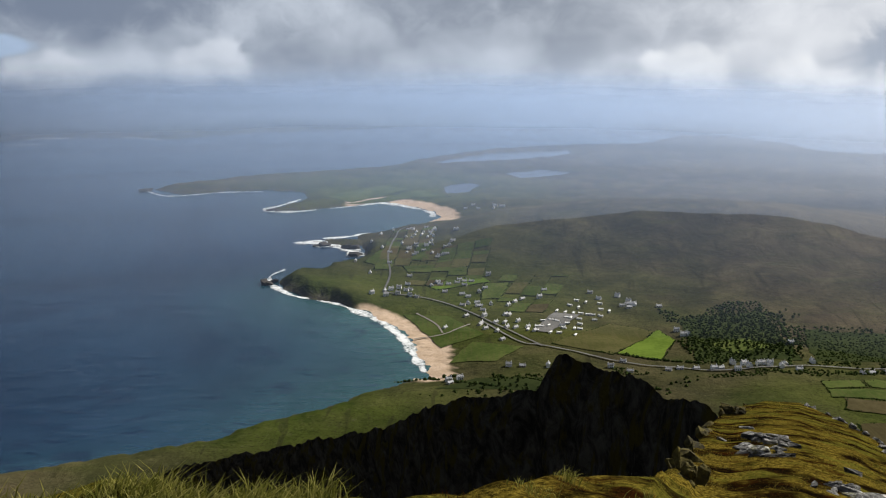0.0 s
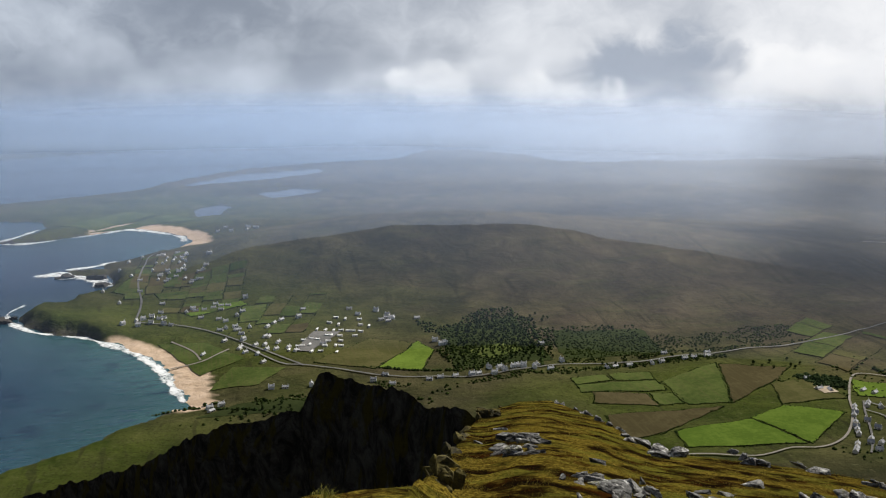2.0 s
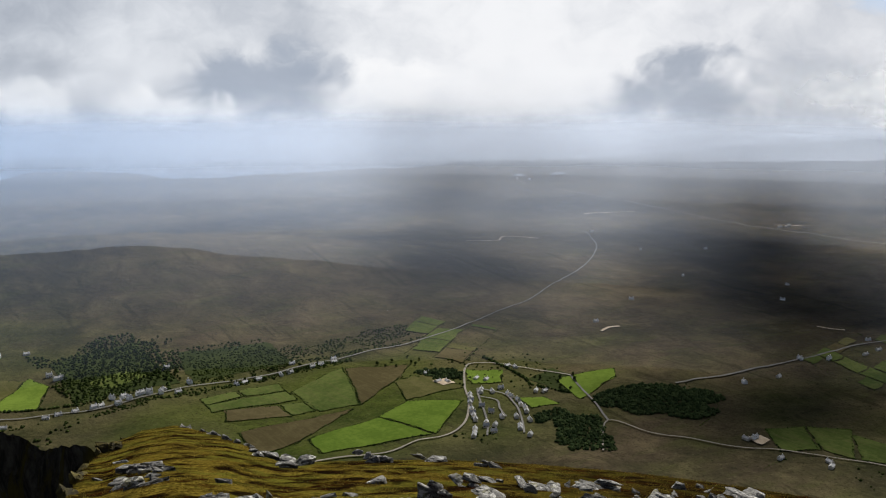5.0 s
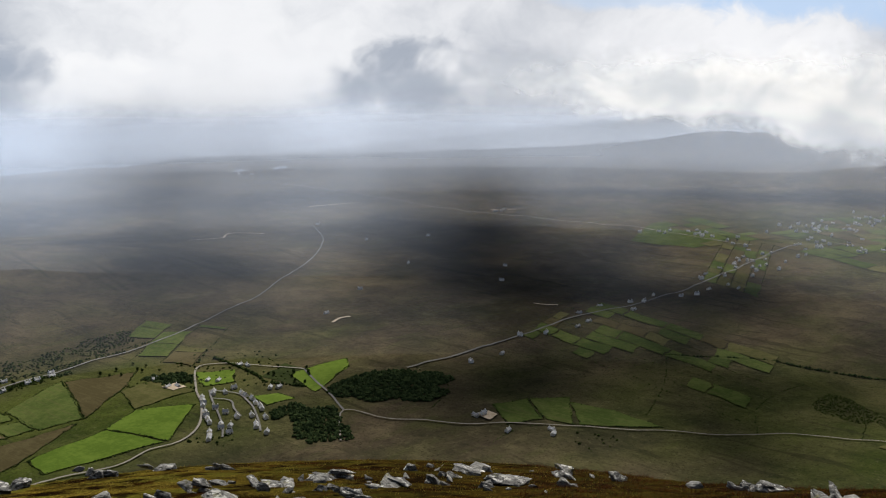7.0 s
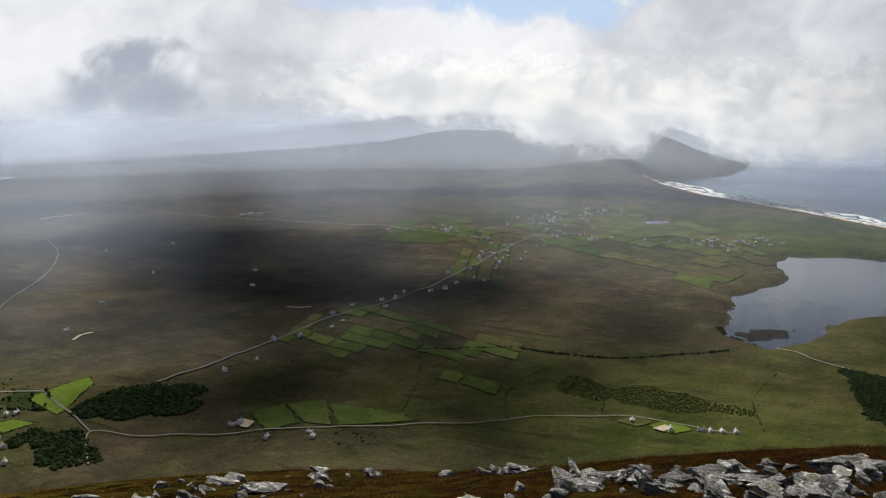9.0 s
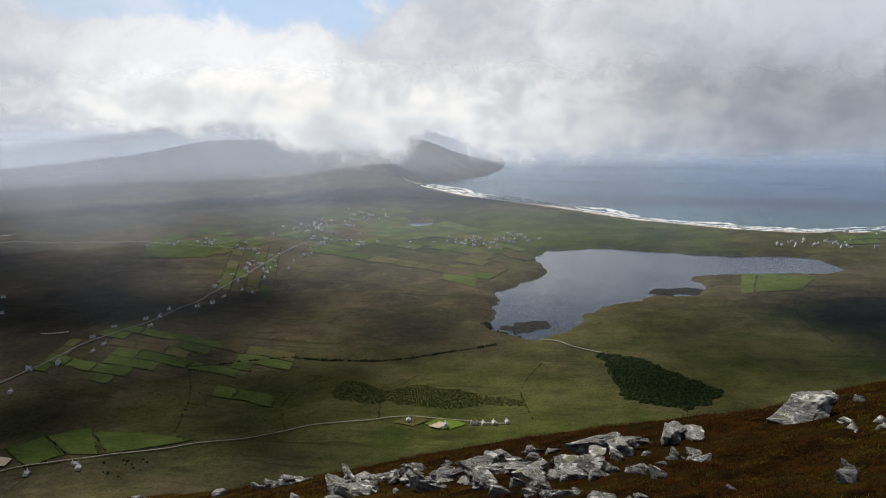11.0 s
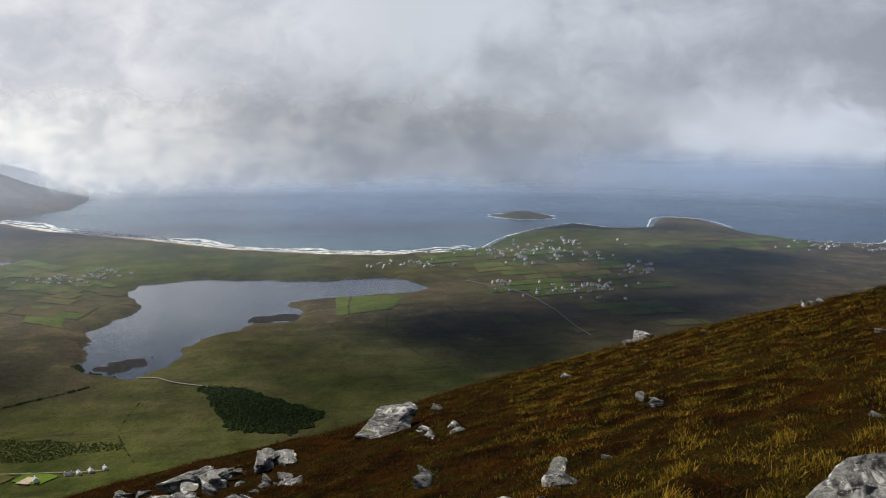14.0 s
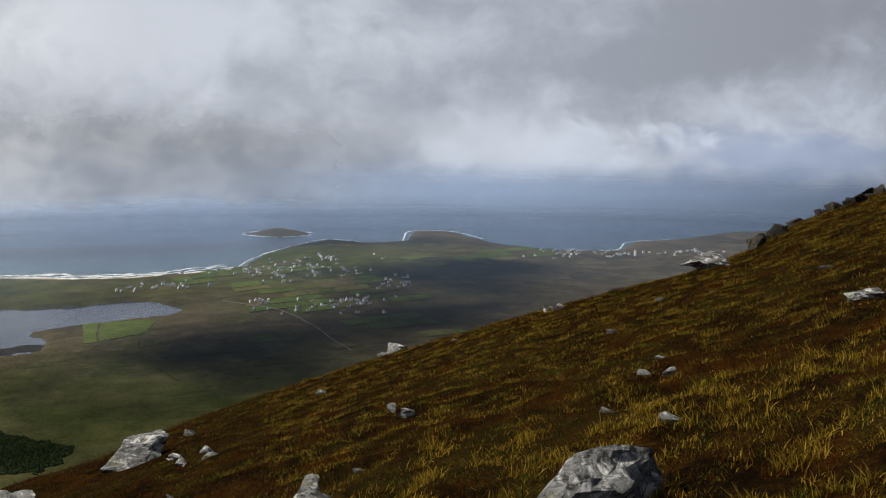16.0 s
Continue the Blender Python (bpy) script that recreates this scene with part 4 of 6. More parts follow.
MORE_FIELDS = [
    (((612, 1003), (665, 1025), (725, 990), (638, 922)), BRIGHT_GRASS, BRIGHT), (((805, 1095), (840, 1060), (812, 1022), (778, 1042)), BRIGHT_GRASS, BRIGHT),
    (((790, 960), (820, 945), (815, 910), (780, 920)), BRIGHT_GRASS, BRIGHT), (((470, 1128), (533, 1113), (528, 1070), (455, 1095)), BROWN_FIELD, FALLOW),
    (((537, 1113), (566, 1108), (562, 1072), (532, 1074)), PASTURE, GRAZED), (((955, 710), (1005, 695), (955, 640), (915, 660)), PASTURE, GRAZED),
    (((1008, 694), (1045, 660), (968, 605), (958, 638)), PASTURE, GRAZED), (((1032, 650), (1045, 590), (1030, 525), (972, 597)), PASTURE, GRAZED),
    (((875, 985), (975, 980), (950, 950), (850, 910)), BRIGHT_GRASS, BRIGHT), (((455, 1055), (600, 1045), (500, 992), (440, 985)), BROWN_FIELD, FALLOW)]
BAY_FIELDS = [
    (((-60, 1500), (10, 1470), (60, 1380), (0, 1340)), PASTURE, GRAZED), (((40, 1350), (110, 1330), (70, 1270), (10, 1280)), PASTURE, GRAZED),
    (((150, 1340), (240, 1430), (300, 1395), (225, 1290)), ROUGH_GRASS, SEDGE), (((-30, 1640), (60, 1680), (80, 1650), (-10, 1610)), BRIGHT_GRASS, BRIGHT),
    (((70, 1640), (110, 1640), (90, 1560), (60, 1560)), PASTURE, GRAZED), (((-140, 1780), (-105, 1900), (-80, 1890), (-95, 1760)), PASTURE, GRAZED),
    (((-70, 1760), (40, 1740), (40, 1710), (-60, 1720)), PASTURE, GRAZED), (((-230, 2420), (-60, 2580), (20, 2490), (-100, 2480)), PASTURE, GRAZED),
    (((-300, 2480), (-160, 2640), (-80, 2590), (-220, 2440)), PASTURE, GRAZED), (((360, 1330), (420, 1350), (440, 1310), (385, 1290)), PASTURE, GRAZED)]
LAKE_FIELDS = [
    (((2110, -150), (2110, -178), (1925, -158), (1925, -138)), PASTURE, GRAZED), (((2105, -182), (2090, -290), (1960, -250), (1930, -162)), PASTURE, GRAZED),
    (((1940, 435), (2070, 440), (2070, 380), (1890, 355)), PASTURE, GRAZED), (((1135, 275), (1165, 262), (1150, 228), (1120, 240)), BRIGHT_GRASS, BRIGHT),
    (((1128, 312), (1160, 300), (1150, 276), (1122, 285)), ROUGH_GRASS, SEDGE), (((2020, 1125), (2250, 1200), (2190, 960), (2040, 980)), PASTURE, GRAZED)]
for k, (corners, mat, label) in enumerate(NEAR_FIELDS + MORE_FIELDS + BAY_FIELDS):
    field(corners, mat, label, corners[0] not in ((-60, 1500), (40, 1350)), k + 1)
for k, (corners, mat, label) in enumerate(LAKE_FIELDS):
    field(corners, mat, label, False, k + 60)


def strip_fields(corner, along, across, rows, columns, seed, share=0.75):
    """A block of narrow strip fields."""
    rnd = random.Random(seed)
    for i in range(rows + 1):
        ends = [(corner[0] + along[0] * k + across[0] * i / rows, corner[1] + along[1] * k + across[1] * i / rows) for k in (0.0, 0.5, 1.0)]
        hedge(ends, seed * 50 + i, 0.9, 5.0, None, "low overgrown bank between strip fields", 0.25)
    for i in range(rows):
        u = 0.0
        while u < columns:
            span = rnd.uniform(0.5, 1.6)
            if rnd.random() < share:
                at = lambda p, q: (corner[0] + along[0] * p / columns + across[0] * q / rows, corner[1] + along[1] * p / columns + across[1] * q / rows)
                mat, label = rnd.choice([(PASTURE, GRAZED), (PASTURE, GRAZED), (PASTURE, GRAZED), (ROUGH_GRASS, SEDGE), (BROWN_FIELD, FALLOW)])
                end = min(columns, u + span) - 0.05
                tagged(drape("field", (at(u, i + 0.03), at(end, i + 0.03), at(end, i + 0.95), at(u, i + 0.95)), mat, 1.2, 4), label, "field", kind="structure")
            u += span


strip_fields((1950, 340), (250, 560), (260, -60), 5, 9, 3)
strip_fields((2220, 420), (120, 520), (260, -110), 4, 8, 4)
strip_fields((1120, 470), (120, 400), (270, 60), 7, 6, 5, 0.5)
strip_fields((2300, 640), (330, 300), (200, -200), 5, 8, 14, 0.7)
strip_fields((1720, 700), (460, 160), (50, 130), 4, 9, 15, 0.55)
strip_fields((2080, 960), (120, 260), (220, -60), 4, 6, 16, 0.7)
strip_fields((2130, 350), (120, 150), (160, -40), 5, 4, 17, 0.8)
strip_fields((2020, -470), (60, -420), (420, -40), 7, 7, 6, 0.7)
strip_fields((2450, -400), (120, -420), (240, 20), 4, 7, 7, 0.7)
strip_fields((1690, -440), (40, -380), (280, 30), 5, 5, 8, 0.45)
strip_fields((2480, -1050), (120, -560), (260, 20), 4, 8, 9, 0.5)
strip_fields((-60, 1640), (30, 220), (120, -20), 4, 8, 11, 0.7)
strip_fields((-120, 1740), (20, 330), (90, 0), 3, 9, 12, 0.7)
strip_fields((40, 1500), (60, 180), (110, -20), 4, 5, 13, 0.6)
strip_fields((820, 1120), (150, 110), (-60, 130), 3, 4, 10, 0.5)


def road(points, width, mat, label, name="road"):
    line = curve_through(points, 9.0)
    step = np.gradient(line, axis=0)
    side = np.stack([-step[:, 1], step[:, 0]], -1) / np.maximum(np.hypot(step[:, 0], step[:, 1]), 1e-6)[:, None]
    rows = []
    for k in (-0.5, -0.17, 0.17, 0.5):
        p = line + side * width * 0.55 * k
        rows.append(np.stack([p[:, 0], p[:, 1], low_height(p[:, 0], p[:, 1]) + 1.5], -1))
    tagged(mesh_object(name, np.concatenate(rows), grid_faces(4, len(line))[:, ::-1], mat, shade=True), label, "road", kind="structure")


LANE = "narrow pale grey lane between fields and bog"
road([(-95, 1600), (-90, 1710), (-100, 1835), (-95, 1975), (-85, 2095), (-40, 2180)], 6, ROAD, LANE)
road([(-95, 1600), (-20, 1560), (40, 1490), (100, 1390), (135, 1330)], 6, ROAD, LANE)
road([(60, 1440), (105, 1350), (140, 1330), (230, 1265), (330, 1235), (400, 1232), (480, 1240), (560, 1230), (650, 1235), (750, 1245), (855, 1250), (955, 1282)], 6, ROAD, LANE)
road([(955, 1282), (1090, 1330), (1235, 1410), (1390, 1495), (1545, 1620), (1625, 1720), (1685, 1805)], 5, ROAD, LANE)
road([(440, 930), (510, 925), (560, 905), (610, 915), (645, 910), (690, 935), (735, 990), (765, 1040), (825, 1110), (870, 1060), (900, 985)], 5, GRAVEL, "pale gravel lane round the meadows")
road([(755, 770), (825, 835), (845, 770), (900, 685), (955, 610), (1030, 500), (1105, 400), (1135, 340), (1155, 300), (1160, 180)], 4, GRAVEL, "pale straight lane along the foot of the mountain")
road([(825, 835), (860, 900), (900, 985)], 5, ROAD, LANE)
road([(2250, 2775), (2160, 2605), (2140, 2270), (2115, 1925), (2105, 1600), (2135, 1375), (2185, 1195), (2155, 1005), (2160, 900)], 6, GRAVEL, "long pale road across the brown bog")
road([(1000, 890), (1115, 875), (1235, 870), (1410, 860), (1510, 830), (1640, 825), (1890, 820), (2225, 825), (2330, 720)], 7, ROAD, LANE)
road([(2230, -450), (2070, -540), (1890, -560), (1675, -560)], 6, ROAD, LANE)
road([(1565, 190), (1545, 160), (1510, 130), (1480, 80)], 5, GRAVEL, "short gravel track to the lake", "track")
for ends in ([(1413, 1796), (1460, 1830), (1524, 1790)], [(1876, 2019), (1940, 2000), (2011, 1963)], [(1097, 1132), (1120, 1140), (1140, 1136)], [(1404, 962), (1415, 940), (1427, 927)],
             [(2160, 1625), (2180, 1600), (2200, 1570)], [(1330, 1810), (1380, 1790), (1413, 1796)]):
    road(ends, 9, YARD, "pale peat-cutters' track on the bog", "track")
road([(40, 1430), (10, 1400), (-10, 1390), (-40, 1385)], 6, GRAVEL, "sandy track over the dunes", "track")
road([(-40, 1500), (-10, 1440), (0, 1400)], 5, GRAVEL, "sandy track over the dunes", "track")
for k, ends in enumerate(([(1080, 430), (1180, 470), (1300, 460)], [(1130, 330), (1230, 350), (1330, 330)], [(1180, 150), (1290, 180), (1420, 170)], [(1060, 560), (1180, 600), (1290, 655)],
                         [(1700, 100), (1640, 40), (1560, -40)], [(1600, -250), (1760, -220), (1900, -230)], [(1650, -420), (1780, -380), (1960, -360)], [(900, 760), (980, 800), (1010, 880)],
                         [(860, 640), (920, 640), (990, 590)], [(600, 1270), (720, 1290), (860, 1300)])):
    hedge(ends, 560 + k, 0.9, 4.5, None, "low wall and rushes between rough pastures", 0.2)
hedge([(1290, 655), (1365, 545), (1375, 450), (1420, 345), (1505, 250)], 501, 2.2, 4.0, None, "dark stream bank overgrown with rushes", 0.05)


def surf(points, widths, seed, offset=0.0):
    """A line of breaking white water along a shore."""
    line = curve_through(points, 7.0)
    n = len(line)
    step = np.gradient(line, axis=0)
    side = np.stack([-step[:, 1], step[:, 0]], -1) / np.maximum(np.hypot(step[:, 0], step[:, 1]), 1e-6)[:, None]
    wide = np.interp(np.linspace(0, 1, n), np.linspace(0, 1, len(widths)), widths) * (1 + 0.6 * ripple(np.arange(n) * 7.0 + seed * 90, np.zeros(n), 90, 3, seed))
    rows, body = [], []
    for k, b in ((-0.5, 0.0), (-0.3, 0.8), (0.0, 1.0), (0.3, 0.8), (0.5, 0.0)):
        p = line + side * (0.75 * wide * k + offset * (1 + 0.4 * ripple(np.arange(n) * 7.0 + seed * 50, np.zeros(n), 160, 3, seed + 3)))[:, None]
        rows.append(np.stack([p[:, 0], p[:, 1], np.full(n, 0.55)], -1))
        body.append(np.full(n, b) * smooth(np.minimum(np.arange(n), n - 1 - np.arange(n)), 0, 4))
    tagged(mesh_object("surf", np.concatenate(rows), grid_faces(5, n)[:, ::-1], SURF, attributes={"body": np.concatenate(body)}, shade=True),
           "white surf breaking along the shore", "surf", kind="stuff")


surf([(-20, 1238), (-32, 1295), (-55, 1390), (-90, 1470), (-135, 1530), (-172, 1572), (-210, 1590)], [16, 20, 26, 30, 34, 20, 12], 1)
surf([(-200, 1590), (-245, 1615), (-290, 1680), (-310, 1700)], [14, 18, 24, 34], 2)
surf([(-290, 1690), (-300, 1740), (-275, 1800)], [26, 16, 6], 3)
surf([(-160, 1880), (-185, 1960), (-250, 2010), (-300, 1990)], [30, 74, 90, 26], 4)
surf([(-250, 2040), (-190, 2070), (-150, 2110)], [44, 34, 14], 5)
surf([(-25, 2270), (-28, 2330), (-75, 2395), (-150, 2450), (-200, 2412), (-275, 2372)], [22, 28, 34, 30, 20, 16], 6)
surf([(-275, 2372), (-350, 2330), (-410, 2350), (-390, 2400), (-345, 2500)], [18, 26, 34, 24, 10], 7)
surf([(-450, 2600), (-560, 2585), (-680, 2525), (-760, 2600)], [9, 12, 14, 10], 8)
for k in range(3):
    surf([(3440, 850), (3185, 600), (3000, 320), (2795, 70), (2695, -155), (2660, -300), (2688, -470), (2740, -600)], [30, 44, 36, 52, 38, 46, 26, 12], 9 + k, k * 24 + 8)
surf([(2740, -600), (2900, -685), (3060, -820), (3200, -985), (3080, -1085)], [9, 7, 11, 9, 5], 13, 4)
surf([(3080, -1210), (3310, -1330), (3250, -1460), (3040, -1475)], [8, 13, 11, 6], 14, 4)
surf([(2730, -1600), (2680, -1760), (2820, -1900), (2830, -2080)], [11, 13, 8, 6], 15, 4)
surf([(3330, -990), (3310, -850), (3420, -750)], [12, 10, 16], 16)
surf([(3380, -1000), (3485, -880), (3440, -755)], [16, 12, 12], 17)
surf([(-1600, 3590), (-1400, 3680), (-1170, 3725), (-1000, 3670)], [20, 26, 16, 10], 18)
surf([(-1500, 3480), (-1420, 3500), (-1330, 3490)], [10, 20, 8], 19)

for corners in (((912, 684), (931, 687), (935, 704), (915, 705)), ((738, 1050), (758, 1052), (760, 1075), (736, 1072)), ((1122, 252), (1140, 246), (1146, 262), (1126, 268))):
    tagged(drape("farmyard", corners, YARD, 1.6, 6), "pale sandy farmyard", "yard", kind="structure")
for points in ([(772, 1022), (748, 985), (728, 950), (705, 912), (680, 880)], [(772, 1022), (785, 985), (774, 950), (762, 925), (740, 890), (716, 858)], [(755, 995), (762, 968), (745, 940), (735, 915)]):
    road(points, 4.5, ROAD, "grey tarmac drive between the holiday cottages", "drive")


# ---- houses ----
def box(bm, x, y, z, sx, sy, sz):
    made = bmesh.ops.create_cube(bm, size=1.0)
    for v in made["verts"]:
        v.co = Vector((x + v.co.x * sx, y + v.co.y * sy, z + v.co.z * sz))


def house(length, depth, eaves, ridge, mat, roof_mat, label, windows=3):
    """A gabled house with its slate roof, chimneys, windows and door; its long side faces -y."""
    top = tagged(new("house"), label, "house", "houses of the coast")
    half, deep = length / 2, depth / 2
    bm = bmesh.new()
    low = [[bm.verts.new((x, y, z)) for y, z in ((-deep, -1.5), (-deep, eaves), (0, ridge - 0.12), (deep, eaves), (deep, -1.5))] for x in (-half, half)]
    bm.faces.new(low[0])
    bm.faces.new(low[1][::-1])
    for i in range(5):
        bm.faces.new((low[0][i], low[1][i], low[1][(i + 1) % 5], low[0][(i + 1) % 5])[::-1])
    bmesh.ops.recalc_face_normals(bm, faces=bm.faces[:])
    part("wall", bm, mat, top)
    bm = bmesh.new()
    out, drop = 0.35, (ridge - eaves) / deep * 0.35
    for side in (-1, 1):
        a = [bm.verts.new((x, y, z)) for x in (-half - 0.25, half + 0.25) for y, z in ((0, ridge), (side * (deep + out), eaves - drop), (side * (deep + out), eaves - drop + 0.22), (0, ridge + 0.22))]
        for f in ((0, 1, 2, 3), (4, 5, 6, 7), (0, 1, 5, 4), (1, 2, 6, 5), (2, 3, 7, 6)):
            bm.faces.new([a[i] for i in f])
    bmesh.ops.recalc_face_normals(bm, faces=bm.faces[:])
    part("roof", bm, roof_mat, top, "grey slate roof")
    for x in (-half + 0.7, half - 0.7):
        bm = bmesh.new()
        box(bm, x, 0, ridge + 0.5, 0.9, 0.6, 1.3)
        box(bm, x, 0, ridge + 1.2, 1.05, 0.75, 0.12)
        part("chimney", bm, mat, top)
    levels = [1.4] if eaves < 4 else [1.4, 4.1]
    for z in levels:
        for k in range(windows):
            x = (k + 0.5) / windows * length - half
            if z < 2 and k == windows // 2:
                bm = bmesh.new()
                box(bm, x, -deep - 0.02, 1.0, 1.0, 0.1, 2.1)
                part("door", bm, DOOR, top)
            else:
                bm = bmesh.new()
                box(bm, x, -deep - 0.02, z, 1.3, 0.08, 1.1)
                part("window", bm, PANE, top, "dark window pane")
    return top


COTTAGE = house(8.2, 4.6, 2.4, 4.0, WALL, SLATE, "whitewashed cottage with a grey slate roof")
TALL = house(8.0, 5.0, 4.2, 6.0, WALL, SLATE, "white two-storey house with a grey slate roof")
PLAIN = house(8.6, 5.0, 2.4, 3.9, CREAM, SLATE, "cream rendered bungalow with a grey slate roof")
HOLIDAY = house(7.2, 5.2, 2.7, 5.0, CREAM, SLATE, "small holiday cottage with a steep slate roof", 2)
CARAVAN = house(7.5, 2.9, 2.3, 2.6, CREAM, WALL, "long white mobile home on the caravan park", 4)
first_use = {}


def stand(kind, x, y, turn, sink=0.1):
    m = pose(x, y, height_cache(x, y) - sink, 0, 0, turn)
    if kind not in first_use:
        first_use[kind] = True
        kind.matrix_world = m
        return kind
    return copy_thing(kind, m)


def height_cache(x, y):
    return float(low_height(x, y))


def row_of(kinds, points, step, seed, back=14, jitter=6, share=0.8, turn_free=12):
    """Houses along a lane, now on one side, now on the other."""
    rnd = random.Random(seed)
    line = curve_through(points, step)
    for i in range(len(line) - 1):
        if rnd.random() > share:
            continue
        dx, dy = line[i + 1] - line[i]
        turn = math.degrees(math.atan2(dy, dx))
        side = rnd.choice((-1, 1)) * (back + rnd.uniform(0, jitter))
        n = math.hypot(dx, dy) + 1e-6
        x, y = line[i][0] - dy / n * side + rnd.uniform(-jitter, jitter), line[i][1] + dx / n * side + rnd.uniform(-jitter, jitter)
        stand(rnd.choice(kinds), x, y, turn + rnd.uniform(-turn_free, turn_free) + rnd.choice((0, 0, 90, 180)))


def joined_village(kinds, spots, label):
    """A far village: too many small houses to tell apart, in one mesh."""
    verts, faces, slots, mats = [], [], [], []
    rnd = random.Random(len(spots))
    for x, y, turn in spots:
        kind = rnd.choice(kinds)
        m = pose(x, y, height_cache(x, y), 0, 0, turn)
        for piece in kind.children:
            mat = piece.data.materials[0]
            if mat not in mats:
                mats.append(mat)
            n = len(verts)
            verts += [tuple(m @ v.co) for v in piece.data.vertices]
            faces += [tuple(n + i for i in f.vertices) for f in piece.data.polygons]
            slots += [mats.index(mat)] * len(piece.data.polygons)
    ob = mesh_object("village", verts, faces, mats[0])
    for mat in mats[1:]:
        ob.data.materials.append(mat)
    ob.data.polygons.foreach_set("material_index", slots)
    tagged(ob, label, "village", kind="stuff")


def far_cluster(kinds, x, y, wide, deep, count, seed):
    rnd = random.Random(seed)
    spots = []
    while len(spots) < count:
        px, py = x + rnd.gauss(0, wide / 2.2), y + rnd.gauss(0, deep / 2.2)
        if float(low_height(px, py)) > 2.0:
            spots.append((px, py, rnd.choice((0, 90)) + rnd.uniform(-15, 15)))
        else:
            rnd.random()
    joined_village(kinds, spots, "scattered white houses of a far village")


def cluster(kinds, x, y, wide, deep, turn, count, seed):
    rnd = random.Random(seed)
    for _ in range(count):
        u, v = rnd.gauss(0, wide / 2.2), rnd.gauss(0, deep / 2.2)
        c, s = math.cos(radians(turn)), math.sin(radians(turn))
        px, py = x + u * c - v * s, y + u * s + v * c
        if float(low_height(px, py)) > 2.0:
            stand(rnd.choice(kinds), px, py, turn + rnd.choice((0, 0, 90, 180)) + rnd.uniform(-15, 15))


# the village at the bay
row_of([COTTAGE, TALL, PLAIN], [(-105, 1580), (-75, 1600), (-45, 1590), (-20, 1565)], 14, 21, 9, 5, 1.0)
row_of([COTTAGE, TALL], [(-100, 1610), (-70, 1625), (-40, 1615)], 15, 22, 7, 5, 0.9)
row_of([COTTAGE, PLAIN], [(-95, 1680), (-100, 1835), (-95, 1975), (-85, 2095)], 21, 23, 20, 22, 0.85)
far_cluster([COTTAGE, PLAIN], -35, 1960, 70, 130, 26, 24)
far_cluster([COTTAGE, PLAIN], -20, 1840, 60, 60, 12, 25)
cluster([COTTAGE, TALL, PLAIN], 10, 1660, 90, 70, 0, 16, 26)
cluster([COTTAGE, PLAIN], 60, 1560, 70, 60, 0, 10, 27)
far_cluster([COTTAGE, PLAIN], 110, 2345, 60, 40, 9, 28)
# the caravan park and the houses round it
rnd = random.Random(5)
tagged(drape("car_park", ((128, 1395), (165, 1480), (205, 1470), (150, 1385)), ROAD, 1.3, 6), "grey tarmac between the mobile homes", "car park", kind="structure")
for i in range(7):
    for j in range(7):
        if rnd.random() < 0.72:
            stand(CARAVAN, 120 + i * 13 + j * 10.5 + rnd.uniform(-3, 3), 1398 + i * 23 - j * 4 + rnd.uniform(-5, 5), -18 + rnd.choice((0, 0, 90)) + rnd.uniform(-12, 12))
row_of([COTTAGE, TALL, PLAIN], [(70, 1460), (110, 1520), (160, 1580), (230, 1570), (300, 1530)], 19, 30, 8, 5, 0.9)
cluster([COTTAGE, PLAIN], 85, 1425, 60, 80, 60, 16, 31)
cluster([COTTAGE, PLAIN], 275, 1515, 60, 30, 0, 7, 32)
row_of([COTTAGE, TALL, PLAIN], [(5, 1205), (55, 1235), (105, 1238), (150, 1240)], 17, 33, 8, 5, 0.9)
stand(TALL, 8, 1208, 20)
stand(TALL, 22, 1214, 20)
row_of([COTTAGE, TALL, PLAIN], [(215, 1255), (305, 1222), (395, 1238), (480, 1238)], 16, 34, 10, 7, 0.85)
cluster([TALL], 395, 1240, 34, 22, 10, 7, 35)
cluster([TALL], 345, 1375, 20, 16, 10, 3, 36)
stand(TALL, 470, 1330, 5)
row_of([COTTAGE, PLAIN], [(520, 1228), (560, 1232), (650, 1235), (700, 1240)], 14, 37, 9, 5, 0.75)
for x, y, t in ((742, 1068, 10), (752, 1060, 80), (752, 1110, 0), (802, 1042, 30), (795, 1055, 30), (860, 1070, 10), (866, 1060, 70), (826, 968, 40), (835, 962, 10)):
    stand(PLAIN, x, y, t)
# the holiday village in two curving rows
row_of([HOLIDAY], [(768, 1018), (745, 990), (722, 955), (700, 918), (668, 880)], 9.5, 38, 6, 1, 1.0, 8)
row_of([HOLIDAY], [(792, 1005), (778, 968), (770, 938), (750, 905), (728, 868), (705, 850)], 12, 39, 6, 2, 1.0, 8)
row_of([HOLIDAY], [(735, 935), (712, 900), (690, 865)], 14, 40, 5, 2, 0.9, 30)
# farms under the mountain and along the bog road
for x, y, t, kind in ((925, 603, 20, PLAIN), (935, 612, 80, PLAIN), (900, 648, 10, COTTAGE), (922, 700, 0, TALL), (915, 706, 90, PLAIN), (1130, 248, 20, TALL), (1140, 296, 10, PLAIN), (1155, 207, 20, COTTAGE), (1160, 195, 20, PLAIN), (1152, 218, 110, COTTAGE), (1165, 180, 20, COTTAGE)):
    stand(kind, x, y, t)
row_of([COTTAGE, PLAIN, TALL], [(1080, 872), (1135, 850), (1235, 860), (1410, 862), (1560, 800), (1640, 820), (1755, 790)], 38, 41, 14, 14, 0.85)
row_of([COTTAGE, TALL], [(1755, 790), (1890, 800), (2120, 810), (2240, 790), (2330, 720)], 24, 42, 15, 18, 0.85)
far_cluster([COTTAGE, TALL], 2185, 1030, 60, 160, 20, 43)
